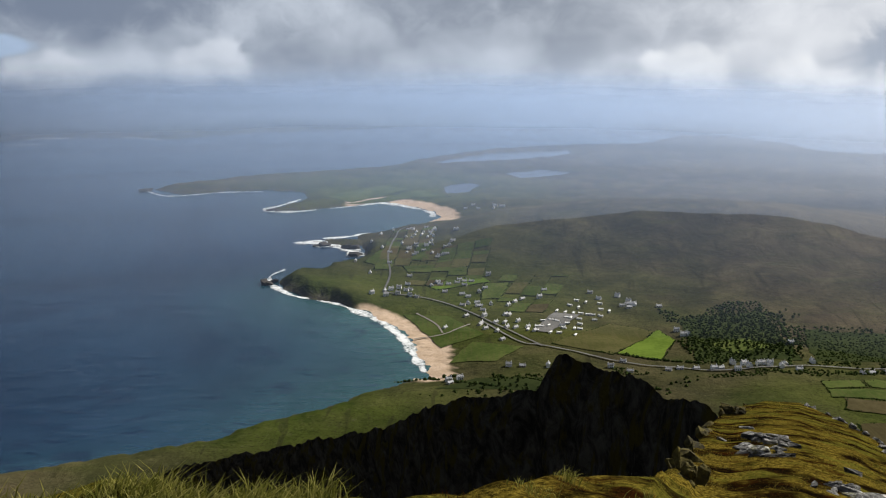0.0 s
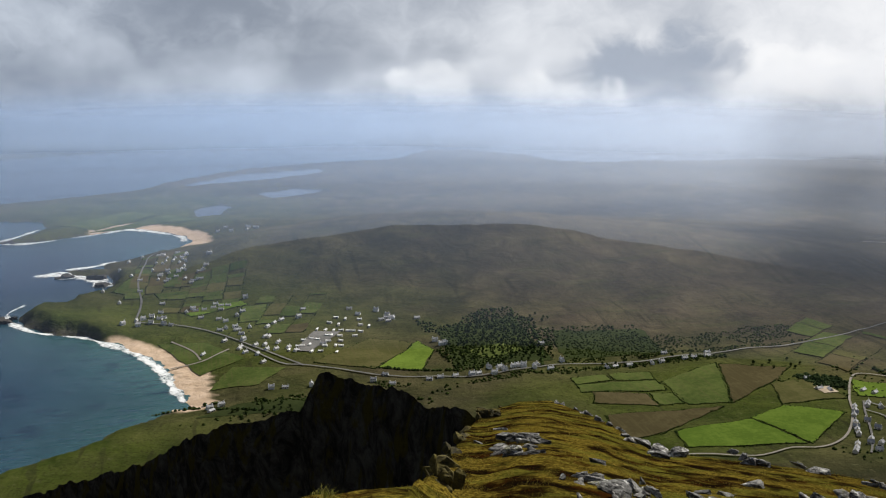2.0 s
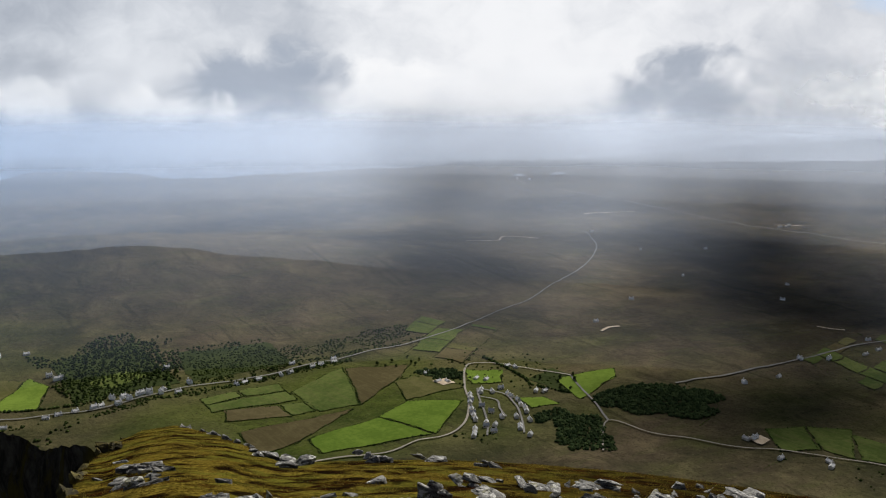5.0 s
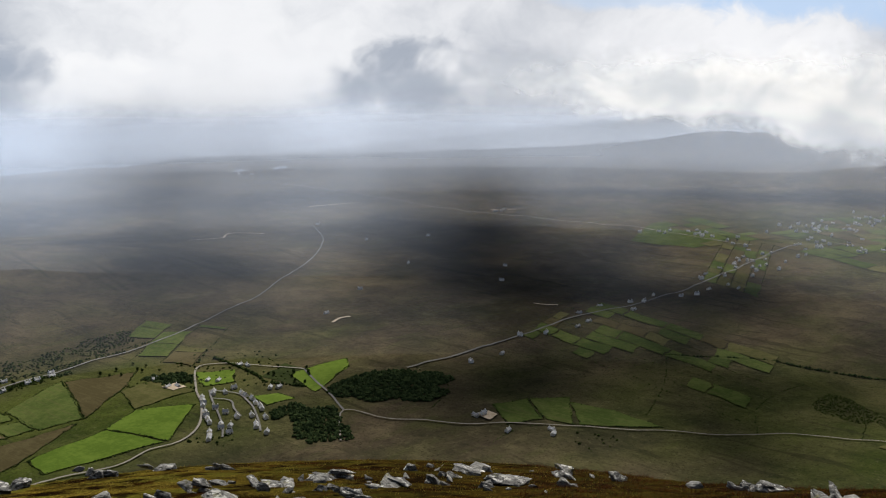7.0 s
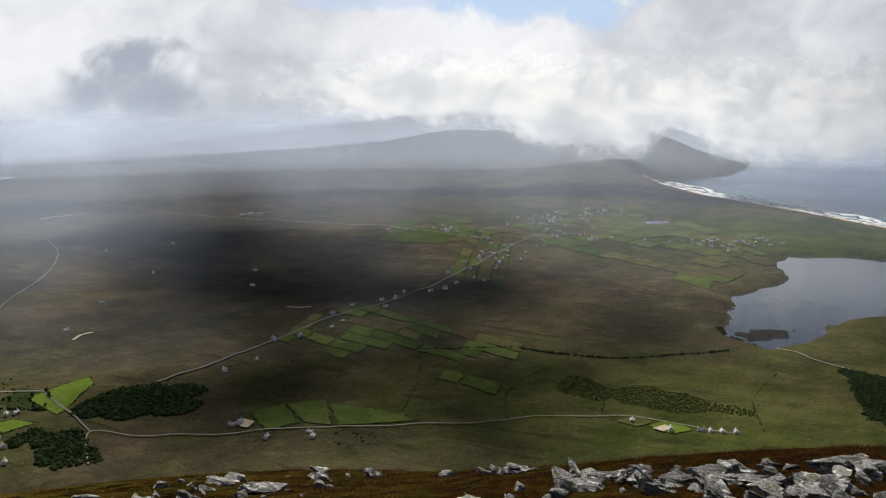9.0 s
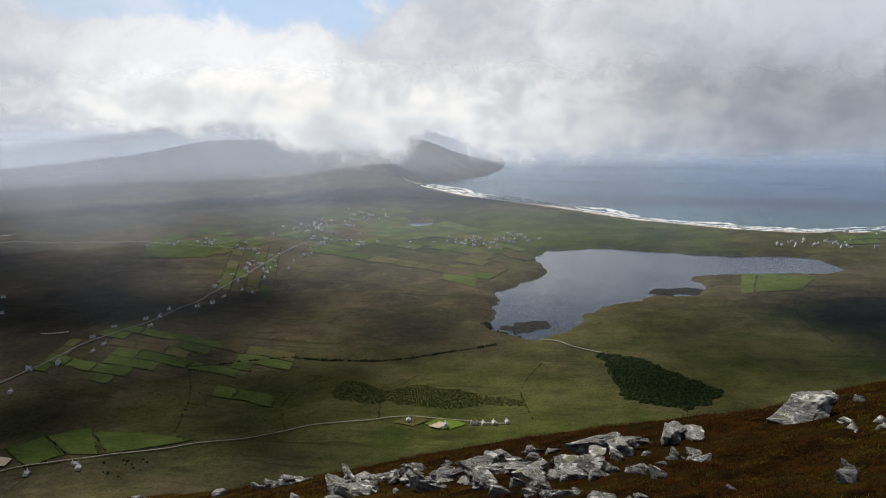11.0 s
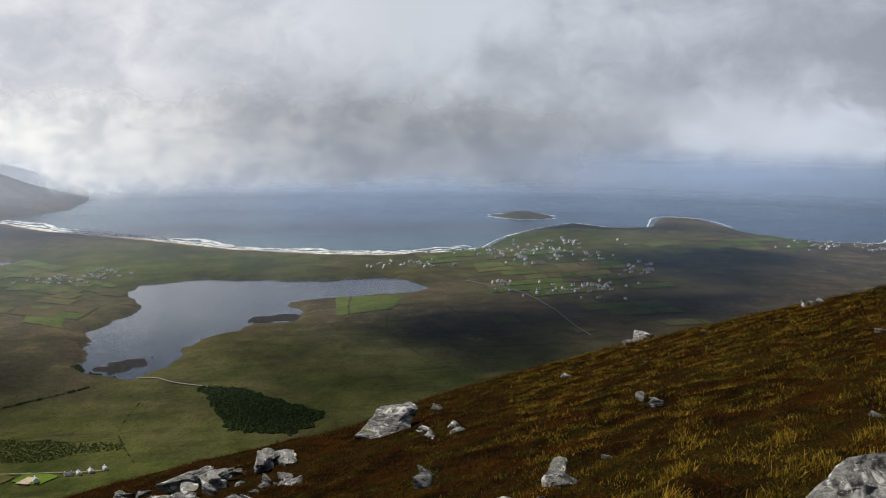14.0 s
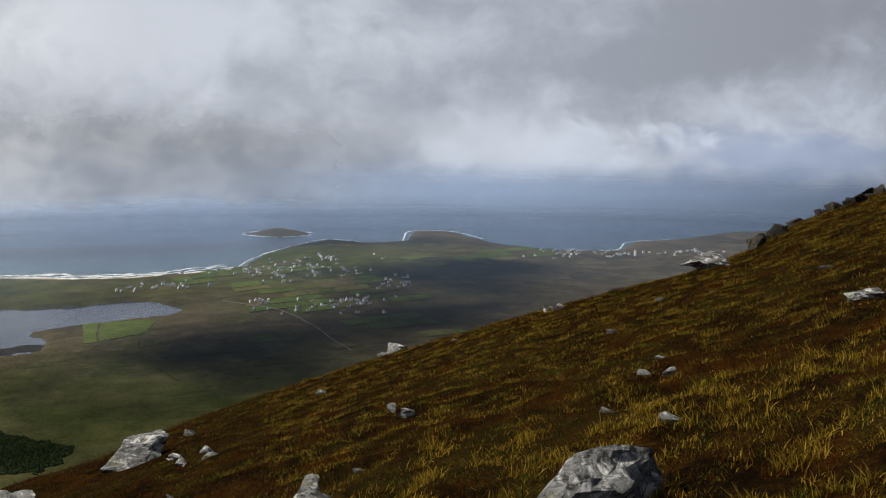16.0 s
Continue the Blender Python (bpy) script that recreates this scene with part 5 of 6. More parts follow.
far_cluster([COTTAGE], 2160, 1585, 40, 30, 4, 44)
far_cluster([COTTAGE, TALL], 2450, 860, 160, 120, 30, 45)
far_cluster([COTTAGE, PLAIN], 1950, 830, 200, 60, 16, 46)
for k, (x, y) in enumerate(((1130, 1180), (1500, 1330), (1620, 1180), (1500, 1100), (1280, 1250), (1760, 1500), (1620, 1560), (2230, 2740), (2250, 2700), (1700, 1800))):
    stand(COTTAGE, x, y, k * 37)
# the villages by the far strand and the western headland
for k, (x, y, wide, deep, count) in enumerate(((2640, 810, 160, 90, 30), (2350, 430, 90, 130, 26), (2420, 360, 60, 70, 14), (2270, 720, 60, 140, 18), (2450, -350, 50, 120, 24),
                                               (2610, -640, 120, 200, 44), (2500, -720, 90, 160, 22), (2180, -510, 60, 50, 9), (2070, -610, 90, 140, 20), (2100, -730, 90, 90, 16),
                                               (2740, -850, 70, 160, 22), (2290, -880, 110, 90, 16), (2620, -1560, 120, 160, 26), (2510, -1820, 60, 260, 30), (2510, -830, 90, 60, 10))):
    far_cluster([COTTAGE, COTTAGE, TALL, PLAIN], x, y, wide, deep, count, 70 + k)


# ---- trees ----
def tree(height, seed):
    """A wind-bent broadleaf tree: trunk with limbs, and a crown of many clumps."""
    rnd = random.Random(seed)
    top = tagged(new("tree"), "bushy dark green broadleaf tree bent by the wind", "tree", "trees of the valley")
    bm = bmesh.new()
    made = bmesh.ops.create_cone(bm, cap_ends=True, segments=7, radius1=0.32, radius2=0.14, depth=height * 0.55)
    for v in made["verts"]:
        v.co.z += height * 0.26
        v.co.x += 0.06 * v.co.z
    for k in range(4):
        limb = bmesh.ops.create_cone(bm, cap_ends=True, segments=5, radius1=0.12, radius2=0.04, depth=height * 0.35)
        m = pose(0.2, 0, height * 0.42, 0, 0, k * 90 + rnd.uniform(-20, 20)) @ pose(0, 0, 0, 0, 45, 0) @ pose(0, 0, height * 0.16)
        bmesh.ops.transform(bm, matrix=m, verts=limb["verts"])
    part("trunk", bm, BARK, top)
    spots = []
    for _ in range(46):
        a, k, z = rnd.uniform(0, math.tau), math.sqrt(rnd.random()), rnd.uniform(0.28, 1.0)
        r = height * 0.40 * k * math.sqrt(max(0.05, 1 - abs(z - 0.55) * 1.7))
        spots.append((r * math.cos(a) + 0.05 * z * height, r * math.sin(a), z * height - 0.6))
    verts, faces = bush_clumps(spots, height * 0.115, rnd)
    mesh_object("crown", verts, faces, LEAF, top)
    return top


def inside(ring, spacing, seed, keep=1.0, rough=5.0):
    rs = np.random.RandomState(seed)
    ring_xy = np.array(ring, float)
    x, y = np.meshgrid(np.arange(ring_xy[:, 0].min(), ring_xy[:, 0].max(), spacing), np.arange(ring_xy[:, 1].min(), ring_xy[:, 1].max(), spacing))
    x, y = x.ravel() + rs.uniform(-0.45, 0.45, x.size) * spacing, y.ravel() + rs.uniform(-0.45, 0.45, x.size) * spacing
    ok = (polygon_distance(x, y, ring) + rough * ripple(x, y, 8 * rough, 2, seed % 9) > 0) & (rs.rand(x.size) < keep)
    return list(zip(x[ok], y[ok]))


for corners in (((330, 1270), (345, 1450), (470, 1470), (465, 1262)), ((480, 1262), (505, 1390), (640, 1370), (625, 1262)), ((852, 945), (850, 1010), (905, 1030), (902, 950)),
                ((-10, 1175), (40, 1212), (190, 1205), (210, 1150))):
    tagged(drape("wood_floor", corners, WOOD_FLOOR, 0.5, 12), "dark rough undergrowth beneath willow scrub", "undergrowth", kind="structure")
OAKS = [tree(5.0, 1), tree(4.2, 2), tree(5.8, 3)]
rnd = random.Random(77)
WOODED = [([(325, 1262), (330, 1300), (335, 1360), (420, 1480), (480, 1420), (455, 1300), (420, 1250)], 11, 0.75),
          ([(430, 1300), (445, 1350), (480, 1330), (470, 1260)], 9, 0.8), ([(30, 1170), (60, 1215), (160, 1215), (200, 1150), (120, 1130)], 12, 0.6),
          ([(520, 1236), (560, 1250), (660, 1250), (655, 1218), (520, 1212)], 10, 0.35), ([(700, 1180), (790, 1190), (800, 1150), (740, 1140)], 12, 0.4),
          ([(850, 1010), (900, 1040), (900, 960), (850, 940)], 12, 0.5), ([(880, 1100), (920, 1080), (890, 1020)], 11, 0.4), ([(330, 1420), (420, 1500), (560, 1480), (500, 1400)], 15, 0.5)]
for ring, spacing, keep in WOODED:
    for x, y in inside(ring, spacing, int(spacing * 31 + ring[0][0]), keep):
        stand(rnd.choice(OAKS), x, y, rnd.uniform(0, 360))
for k, ends in enumerate(([(210, 1300), (232, 1293), (288, 1272), (330, 1262)], [(440, 1240), (470, 1330), (480, 1400)], [(-15, 1225), (20, 1200), (60, 1180)], [(500, 1215), (600, 1225), (700, 1228)],
                         [(-60, 1215), (-10, 1225), (15, 1228)], [(860, 1120), (850, 1030), (840, 985), (860, 940)])):
    hedge(ends, 300 + k, 2.4, 4.2, None, "tall scrubby hedge of thorn and willow", 0.1)


def scrub(ring, spacing, size, seed, label, keep=0.6, rough=5.0, mat=None):
    rnd = random.Random(seed)
    spots = inside(ring, spacing, seed, keep, rough)
    z = low_height(*np.array(spots).T)
    verts, faces = bush_clumps([(x, y, h) for (x, y), h in zip(spots, z)], size, rnd)
    tagged(mesh_object("scrub", verts, faces, mat or SCRUB_LEAF), label, "scrub", kind="stuff")


scrub([(1200, 420), (1270, 420), (1290, 260), (1235, 170), (1200, 250)], 2.4, 0.9, 401, "gorse and willow scrub on the wet pasture", 0.7, 22.0)
scrub([(1580, 225), (1640, 300), (1665, 290), (1620, 265), (1600, 240)], 5, 2.4, 402, "dark alder scrub at the lake outlet", 0.8)
scrub([(460, 1262), (500, 1340), (860, 1330), (860, 1285), (700, 1266), (520, 1255)], 4.2, 1.4, 403, "scattered scrub along the foot of the moor", 0.6, 22.0)
scrub([(328, 1290), (325, 1480), (480, 1520), (520, 1400), (460, 1270), (330, 1255)], 4.6, 1.9, 406, "dense willow scrub behind the village", 0.7, 26.0)
scrub([(480, 1262), (500, 1400), (640, 1400), (620, 1262)], 5, 1.6, 407, "rushy willow scrub at the foot of the moor", 0.55, 24.0)
scrub([(700, 1110), (880, 1180), (940, 1060), (860, 960), (800, 1000)], 9, 1.6, 408, "thorn scrub between the small fields", 0.35)
scrub([(-30, 1150), (60, 1180), (230, 1180), (330, 1215), (250, 1130)], 9, 2.0, 404, "thorn scrub below the houses", 0.45)
scrub([(640, 910), (672, 905), (700, 880), (660, 850)], 7, 1.5, 405, "low bushes round the holiday village", 0.5)


for k, ring in enumerate(([(215, 1228), (330, 1205), (480, 1205), (480, 1228), (390, 1226), (300, 1212), (215, 1246)], [(480, 1244), (700, 1248), (860, 1256), (860, 1266), (700, 1262), (480, 1258)],
                          [(480, 1212), (700, 1214), (700, 1226), (480, 1228)], [(60, 1215), (150, 1222), (215, 1222), (215, 1205), (60, 1196)])):
    scrub(ring, 3.4, 1.5, 420 + k, "tangled hedge trees beside the lane", 0.6, 9.0)
scrub([(1485, 95), (1465, 30), (1325, -80), (1240, -40), (1270, 45)], 2.9, 1.7, 413, "dark green conifer plantation on the lower slope", 0.92, 7.0, CONIFER)
scrub([(840, 900), (885, 912), (985, 905), (1015, 835), (925, 765), (860, 845)], 3.6, 2.6, 409, "dark mixed wood beside the lane", 0.9, 12.0, CONIFER)
scrub([(800, 895), (828, 850), (765, 765), (725, 795), (752, 850), (770, 900)], 3.6, 2.4, 410, "dark shelter wood beside the holiday village", 0.9, 10.0, CONIFER)
scrub([(740, 1125), (802, 1108), (778, 1062), (750, 1078)], 3.8, 2.6, 411, "dark shelter wood behind the farm", 0.9, 8.0, CONIFER)
scrub([(880, 640), (900, 600), (960, 560), (990, 520), (960, 500), (890, 580)], 8, 1.4, 412, "low thorn bushes on the rough pasture", 0.4, 20.0)


def reed_bed(ring, seed):
    spots = inside(ring, 1.5, seed, 0.85, 9.0)
    verts, faces = bush_clumps([(x, y, 0.1) for x, y in spots], 1.0, random.Random(seed))
    tagged(mesh_object("reed_bed", verts, faces, DARK_ROCK), "dark reed bed standing in the shallow lake", "reeds", kind="stuff")


reed_bed([(1640, 265), (1690, 215), (1700, 180), (1650, 190), (1600, 235)], 9)
reed_bed([(1915, 20), (1950, 30), (1975, 5), (1990, -50), (1965, -90), (1930, -65)], 10)


# ---- rocks, sea stacks and turf on the mountainside ----
def rock(width, tall, seed, mat=None, pieces=0, taper=0.9, slabby=False):
    """A weathered quartzite block: angular slabs split along the bedding, leaning on one another."""
    rnd = random.Random(seed)
    bm = bmesh.new()
    slabs = pieces or (rnd.choice((1, 2, 2, 3)) if width > 0.3 else 1)
    for k in range(slabs):
        one = bmesh.new()
        for _ in range(13):
            p = Vector((rnd.uniform(-1, 1), rnd.uniform(-1, 1), rnd.choice((-1, 1)) * rnd.uniform(0.4, 1.0)))
            if p.z > 0:
                p.x, p.y = p.x * taper, p.y * taper
            one.verts.new(p)
        bmesh.ops.convex_hull(one, input=one.verts[:])
        bmesh.ops.delete(one, geom=[v for v in one.verts if not v.link_faces], context="VERTS")
        bmesh.ops.bevel(one, geom=one.edges[:], offset=0.05, segments=1, affect="EDGES")
        bmesh.ops.triangulate(one, faces=one.faces[:])
        bmesh.ops.subdivide_edges(one, edges=[e for e in one.edges if e.calc_length() > 0.35], cuts=2, use_grid_fill=True)
        shift = Vector((seed * 1.7 + k, seed * 0.9, seed * 2.3))
        if width > 0.55:
            bmesh.ops.triangulate(one, faces=one.faces[:])
            bmesh.ops.subdivide_edges(one, edges=[e for e in one.edges if e.calc_length() > 0.16], cuts=1, use_grid_fill=True)
        for v in one.verts:
            v.co += Vector((noise.noise(v.co * 2.1 + shift), noise.noise(v.co * 2.1 - shift), noise.noise(v.co * 2.9 + shift * 2))) * 0.07
            v.co += Vector((noise.noise(v.co * 6.1 + shift), noise.noise(v.co * 6.1 - shift), noise.noise(v.co * 7.3 + shift * 2))) * 0.05
            v.co *= 1 - 0.10 * max(0.0, 1 - abs(noise.noise(v.co * 2.7 - shift)) * 9)      # fissures
            v.co.z += 0.07 * (round(v.co.z * 3.0 + 0.6 * v.co.x) - (v.co.z * 3.0 + 0.6 * v.co.x))
        size = 1.0 if k == 0 else rnd.uniform(0.45, 0.75)
        if slabby:      # thin plates of the same bed, tilted alike, side by side
            m = pose(rnd.uniform(-1.1, 1.1) * (k > 0), rnd.uniform(-0.7, 0.7) * (k > 0), 0.12 * k, rnd.uniform(-16, 10), rnd.uniform(-14, 4), rnd.uniform(-25, 25))
            shape = (size, size * rnd.uniform(0.4, 0.75), size * rnd.uniform(0.16, 0.32), 1)
        else:
            m = pose(rnd.uniform(-0.7, 0.7) * (k > 0), rnd.uniform(-0.5, 0.5) * (k > 0), -0.25 * (k > 0), rnd.uniform(-18, 18), rnd.uniform(-22, 22), rnd.uniform(0, 360))
            shape = (size, size * rnd.uniform(0.55, 0.9), size * rnd.uniform(0.5, 0.9), 1)
        bmesh.ops.transform(one, matrix=m @ Matrix.Diagonal(shape), verts=one.verts[:])
        me = bpy.data.meshes.new("slab")
        one.to_mesh(me)
        one.free()
        bm.from_mesh(me)
        bpy.data.meshes.remove(me)
    xs, zs = [v.co.x for v in bm.verts], [v.co.z for v in bm.verts]
    sx, sz, low = width / (max(xs) - min(xs)), tall * 1.35 / (max(zs) - min(zs)), min(zs)
    for v in bm.verts:
        v.co = Vector((v.co.x * sx, v.co.y * sx * 0.85, (v.co.z - low) * sz - tall * 0.45))
    me = bpy.data.meshes.new("rock")
    bm.to_mesh(me)
    bm.free()
    me.materials.append(mat or ROCK)
    me.polygons.foreach_set("use_smooth", np.ones(len(me.polygons), bool))
    me.set_sharp_from_angle(angle=radians(32))
    return me


def put_rock(az, r, width, tall, seed, label="pale grey lichened rock half sunk in heather", lean=0.0, mat=None, slabby=False):
    x, y = r * math.sin(radians(az)), r * math.cos(radians(az))
    me = rock(width * 0.9, tall * 0.82, seed, mat, 1 if tall > 0.44 and width > 0.8 else 0, 0.6 if tall > 0.4 * width else 0.88) if not slabby else rock(width, tall, seed, mat, 2 + seed % 3 if width > 0.45 else 1, 0.9, True)
    ob = new("rock", me)
    e = 0.3
    sx, sy = (height_at(x + e, y) - height_at(x - e, y)) / (2 * e), (height_at(x, y + e) - height_at(x, y - e)) / (2 * e)
    up = Vector((-sx * 0.5, -sy * 0.5, 1)).normalized()
    ob.matrix_world = Matrix.Translation((x, y, height_at(x, y) - 0.10 * tall)) @ up.to_track_quat("Z", "Y").to_matrix().to_4x4() @ pose(0, 0, 0, lean, 0, -az + (seed * 37) % 50 - 25)
    tagged(ob, label, "rock", "rocks on the mountainside")


BOULDERS = [(97.0, 15.2, 1.3, 0.62), (101.0, 13.1, 0.46, 0.16), (91.3, 14.5, 0.9, 0.32), (86.4, 14.3, 1.0, 0.40), (84.0, 12.4, 0.9, 0.30), (80.8, 14.1, 0.70, 0.22),
            (100.0, 16.6, 0.24, 0.16), (99.4, 10.3, 0.25, 0.18), (99.2, 9.8, 0.2, 0.22), (106.8, 8.3, 0.5, 0.20), (105.0, 7.6, 0.42, 0.2), (111.7, 11.4, 0.40, 0.25),
            (110.9, 21.0, 0.9, 0.5), (123.2, 5.6, 0.98, 0.60), (135.4, 11.2, 0.46, 0.17), (128.0, 20.6, 0.85, 0.42), (119.8, 19.6, 0.42, 0.24), (99.4, 13.3, 0.45, 0.15)]
LEDGE = [(51.7, 22.8, 1.0, 0.5), (54.4, 19.7, 1.35, 0.55), (57.4, 21.3, 1.9, 0.38), (67.1, 19.7, 0.55, 0.32), (66.4, 14.5, 1.1, 0.3), (72.7, 15.1, 1.4, 0.48), (75.6, 15.0, 0.85, 0.3),
         (78.1, 14.3, 0.85, 0.22), (81.2, 14.1, 0.7, 0.18), (84.9, 12.6, 1.0, 0.3), (87.7, 13.2, 0.7, 0.36), (84.3, 11.0, 0.75, 0.24), (47.2, 18.3, 1.05, 0.28)]
OUTCROP = [(18.2, 20.3, 1.0, 0.45), (18.8, 17.0, 0.75, 0.22), (17.6, 18.6, 0.8, 0.3), (25.3, 14.9, 0.6, 0.28), (24.3, 12.8, 0.42, 0.14), (31.8, 15.3, 0.75, 0.2), (36.2, 17.6, 0.7, 0.42),
           (38.3, 16.4, 0.85, 0.3), (41.1, 18.4, 1.25, 0.34), (43.8, 19.7, 1.1, 0.35), (29.7, 14.2, 0.24, 0.14), (34.6, 24.0, 0.9, 0.36), (21.7, 13.8, 0.2, 0.12)]
for k, (az, r, width, tall) in enumerate(BOULDERS):
    put_rock(az, r, width * (1.15 if k not in (0, 13) else 1.0), tall * (0.8 if k not in (0, 13) else 0.95), k + 21, "large pale lichened boulder on the heather slope" if width > 0.8 else "pale grey lichened rock half sunk in heather", 0.0, None, k not in (0, 13, 12))
for k, (az, r, width, tall) in enumerate(LEDGE + OUTCROP):
    put_rock(az, r, width * 1.0, tall * 0.55, k + 40, "slab of pale quartzite in a broken ledge", (k * 23) % 16 - 8, None, True)
rnd = random.Random(12)
for k in range(190):
    az, r, wide, _ = rnd.choice(LEDGE + LEDGE + OUTCROP[3:])
    width = rnd.uniform(0.14, 0.42) * rnd.choice((1, 1, 1.8))
    az, r = az + rnd.gauss(0, 1.0 + 30 * wide / r), r + rnd.gauss(0, 0.9)
    brow = float(column(BROW, np.array([az]), 2)[0])
    put_rock(az, min(r, brow * 0.99), width, width * rnd.uniform(0.25, 0.5), k + 500, "small broken slab of pale quartzite among the heather", rnd.uniform(-12, 12), None, k % 3 > 0)
for k in range(16):
    az = 17.0 + rnd.uniform(-1.5, 2.5)
    width = rnd.uniform(0.2, 0.6)
    put_rock(az, rnd.uniform(17.0, 21.0), width, width * rnd.uniform(0.25, 0.45), k + 700, "small broken slab of pale quartzite among the heather", rnd.uniform(-12, 12), None, True)
for k in range(16):
    az = rnd.uniform(90, 137)
    brow = float(column(BROW, np.array([az]), 2)[0])
    width = rnd.uniform(0.08, 0.26)
    put_rock(az, brow * rnd.uniform(0.35, 1.0), width, width * rnd.uniform(0.2, 0.35), k + 220, "small pale stone among the heather", 0.0, None, True)
for k in range(26):
    az = 20.5 + k * 0.27 + rnd.uniform(-0.3, 0.3)
    brow = float(column(BROW, np.array([az]), 2)[0])
    width = rnd.uniform(0.25, 0.7)
    put_rock(az, brow * rnd.uniform(0.95, 1.12), width, width * rnd.uniform(0.3, 0.6), k + 260, "pale stone on the edge of the ridge")
for k in range(18):
    az = 13.6 + 3.6 * rnd.random()
    brow = float(column(BROW, np.array([az]), 2)[0])
    width = rnd.uniform(0.3, 0.7)
    put_rock(az, brow * rnd.uniform(0.88, 1.1), width, width * rnd.uniform(0.3, 0.6), k + 340, "mossy outcrop on the shoulder of the ridge", 0.0, MOSSY_ROCK, True)
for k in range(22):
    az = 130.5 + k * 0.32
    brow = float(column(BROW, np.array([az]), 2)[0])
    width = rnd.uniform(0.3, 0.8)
    put_rock(az, brow * rnd.uniform(0.97, 1.1), width, width * rnd.uniform(0.35, 0.7), k + 300, "jagged skyline rock with its shade put into the colour", 0.0, SHADED_SKYLINE_ROCK)


# the crag: a broken ridge running out from the shoulder, its steep side in shade; its left spur stands in for a cast
# shadow
crag_az = np.arange(-24, 20, 0.08)
crag_gap = np.concatenate([np.linspace(-40, -3, 14), np.linspace(-2.4, 12, 37), np.linspace(13, 80, 34)])
ca, cg = np.meshgrid(crag_az, crag_gap, indexing="ij")
crest = column(CRAG, ca, 2)
cr = crest - cg
cx, cy = cr * np.sin(np.radians(ca)), cr * np.cos(np.radians(ca))
steep = np.where(cg > 0, 1.7 * cg - 0.9 * np.minimum(cg, 2.5), -0.9 * cg)
buttress = 2.4 * ripple(cx, cy, 44, 4, 3) + 1.1 * ripple(cx, cy, 11, 3, 8)
cz = HOME + crest * np.tan(np.radians(column(CRAG, ca, 1))) - steep + buttress * smooth(np.abs(cg), 0.0, 9.0) * crest / 130 * (0.15 + 0.85 * smooth(ca, -7, -1)) + 0.25 * ripple(cx, cy, 7, 3, 1) * crest / 130 + 0.7 * ripple(cx, cy, 38, 2, 2)
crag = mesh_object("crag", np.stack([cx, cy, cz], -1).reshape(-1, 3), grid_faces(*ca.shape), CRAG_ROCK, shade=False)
tagged(crag, "dark shaded rocky crag on the grassy ridge, with a spur added as shadow", "crag", kind="structure")


def stack(x, y, width, tall, seed):
    ob = new("sea_rock", rock(width, tall, seed, DARK_ROCK))
    ob.location = (x, y, 0.0)
    tagged(ob, "dark wave-washed rock off the headland", "sea rock", "rocks off the shore")


for k, (x, y, width, tall) in enumerate(((-300, 1690, 26, 9), (-285, 1700, 16, 6), (-235, 1985, 40, 7), (-205, 2010, 34, 8), (-180, 1960, 44, 9), (-165, 1900, 30, 8), (-395, 2345, 40, 6), (-760, 2600, 40, 5))):
    stack(x, y, width, tall, 400 + k)


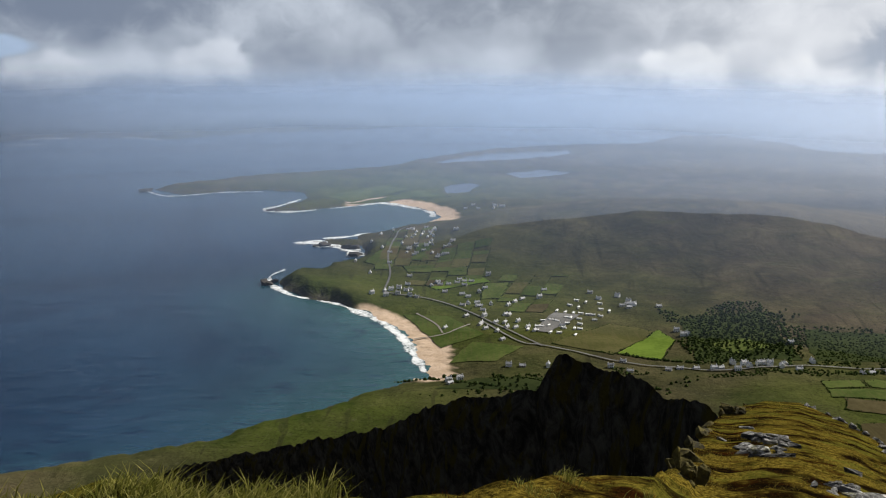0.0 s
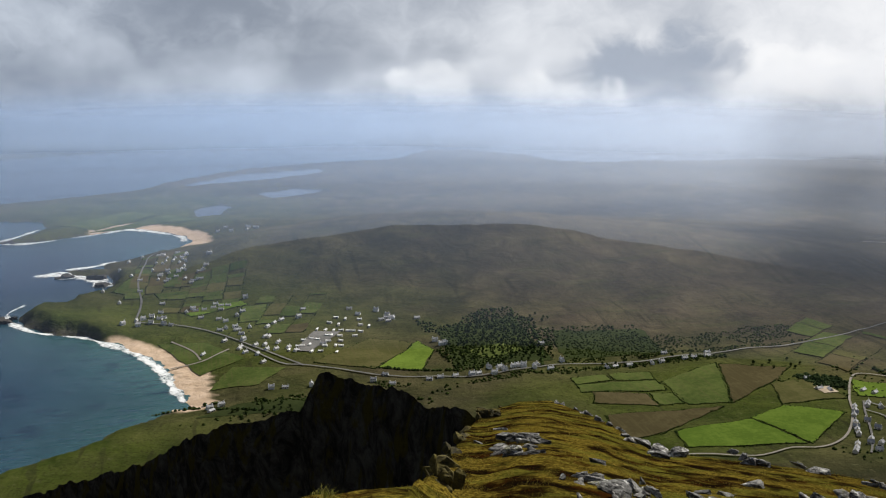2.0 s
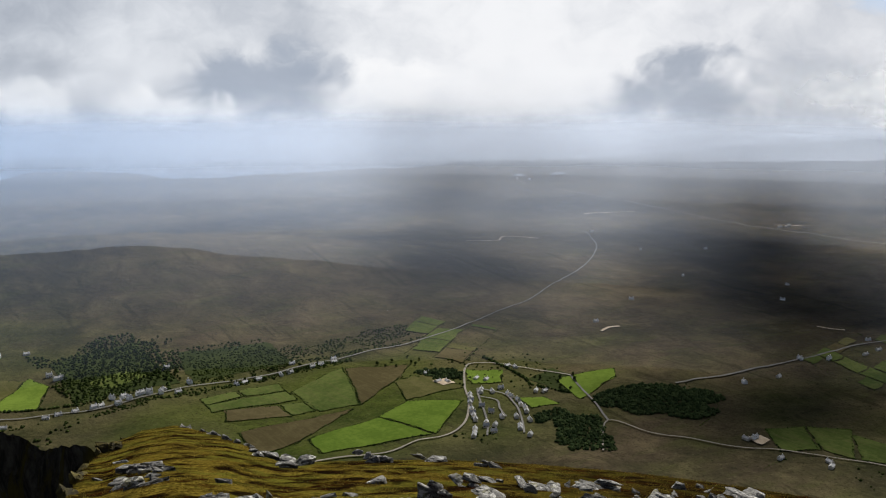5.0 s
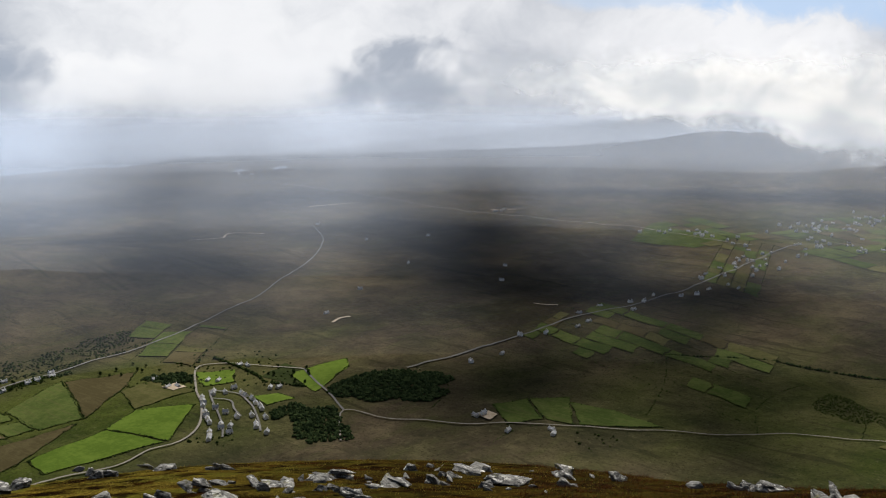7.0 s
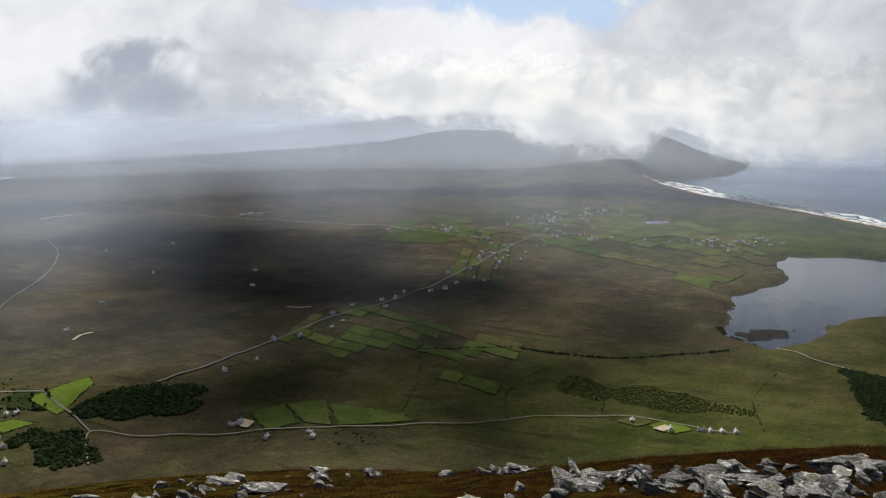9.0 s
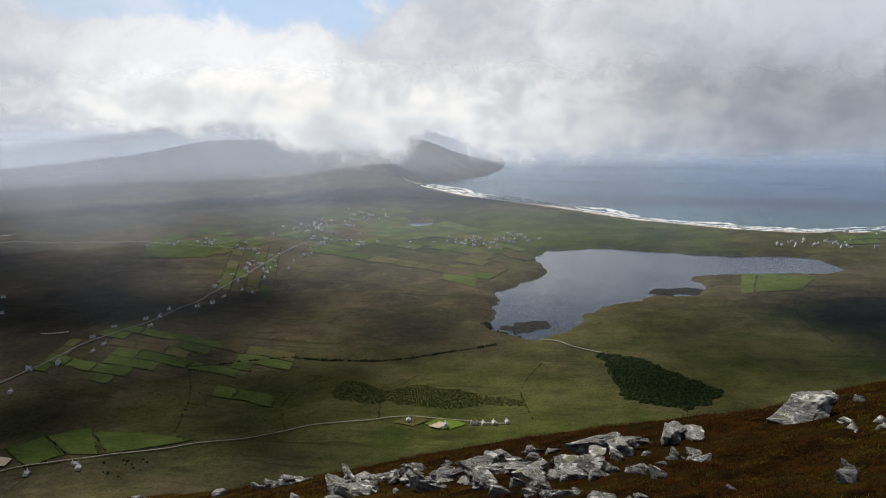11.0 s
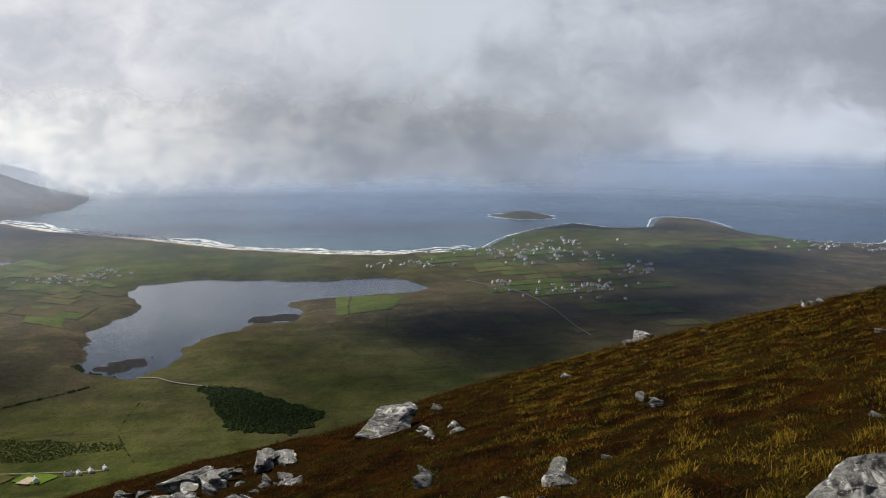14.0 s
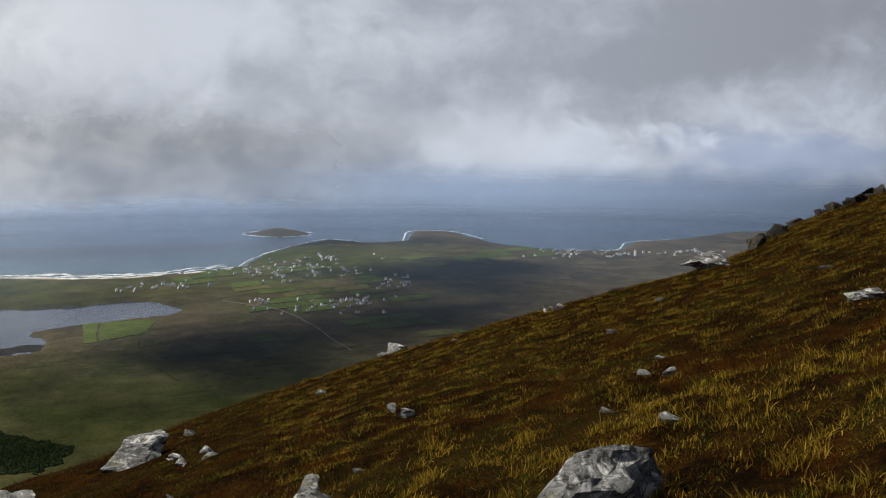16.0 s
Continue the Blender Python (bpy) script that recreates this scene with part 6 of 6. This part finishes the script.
def turf(name, count, area, mat, size, blades, spread, seed, label, lie=0.35, patch=2.6, cut=(-0.9, 0.7)):
    """Tufts of narrow blades rooted in the near slope: area is azimuth from, to, distance from, to."""
    rs = np.random.RandomState(seed)
    az = np.radians(rs.uniform(area[0], area[1], count))
    r = np.sqrt(rs.uniform(area[2] ** 2, area[3] ** 2, count))
    keep = r < 1.06 * np.interp(np.degrees(az), [row[0] for row in BROW], [row[2] for row in BROW])
    x, y = (r * np.sin(az))[keep], (r * np.cos(az))[keep]
    thick = ripple(x, y, patch, 3, seed % 7) > rs.uniform(cut[0], cut[1], x.size)
    x, y = x[thick], y[thick]
    n = x.size
    bx = np.repeat(x, blades) + rs.normal(0, spread, n * blades)
    by = np.repeat(y, blades) + rs.normal(0, spread, n * blades)
    bz = mountainside(bx, by) - 0.02
    tall = np.repeat(rs.uniform(0.55, 1.3, n), blades) * size * rs.uniform(0.5, 1.2, n * blades)
    turn = rs.uniform(0, math.tau, n * blades)
    bend = tall * rs.uniform(0.1, 1.0, n * blades) * lie * 2
    wide = size * 0.026 + 0.0012
    sx, sy = np.cos(turn + 1.57) * wide, np.sin(turn + 1.57) * wide
    dx, dy = np.cos(turn) * bend + 0.25 * tall, np.sin(turn) * bend - 0.1 * tall
    rows = [np.stack([bx - sx, by - sy, bz], -1), np.stack([bx + sx, by + sy, bz], -1),
            np.stack([bx + dx * 0.35 - sx * 0.8, by + dy * 0.35 - sy * 0.8, bz + tall * 0.6], -1), np.stack([bx + dx * 0.35 + sx * 0.8, by + dy * 0.35 + sy * 0.8, bz + tall * 0.6], -1),
            np.stack([bx + dx, by + dy, bz + tall * 0.95], -1)]
    m = bx.size
    i = np.arange(m)
    quads = np.stack([i, m + i, 3 * m + i, 2 * m + i], -1)
    tips = np.stack([2 * m + i, 3 * m + i, 4 * m + i], -1)
    ob = mesh_object(name, np.concatenate(rows), quads.tolist() + tips.tolist(), mat)
    tagged(ob, label, "grass", kind="stuff")


turf("grass", 1900, (-28, -5, 4.6, 10), LONG_GRASS, 0.16, 26, 0.07, 1, "long pale green grass on the edge of the slope", 0.6)
turf("grass", 500, (-5, 22, 4.6, 10), LONG_GRASS, 0.11, 26, 0.07, 7, "long pale green grass on the edge of the slope", 0.6, 1.2, (0.3, 1.1))
turf("grass", 14000, (-28, 62, 5, 37), GOLD_GRASS, 0.055, 16, 0.06, 2, "short golden grass among heather", 0.7)
turf("grass", 9000, (60, 110, 5, 24), OLIVE_GRASS, 0.04, 18, 0.07, 6, "short olive grass among heather", 1.1, 0.9, (0.2, 1.1))
turf("grass", 26000, (104, 140, 3.4, 28), GRASS, 0.050, 26, 0.045, 3, "tufted straw-coloured grass among heather", 0.8, 0.75, (0.15, 0.5))
turf("grass", 22000, (98, 140, 3.4, 28), OLIVE_GRASS, 0.050, 24, 0.05, 8, "tufted olive-green grass among heather", 0.8, 0.85, (0.2, 0.6))
turf("grass", 1500, (112, 140, 3.4, 9), GRASS, 0.080, 44, 0.045, 9, "taller straw-coloured tussock of grass", 0.7, 0.6, (0.2, 0.7))
turf("heather", 6000, (-28, 60, 4.6, 34), HEATHER, 0.06, 14, 0.09, 4, "low russet heather covering the slope", 0.9)
turf("heather", 26000, (55, 140, 3.4, 28), HEATHER, 0.07, 16, 0.09, 5, "low russet heather covering the slope", 0.9)
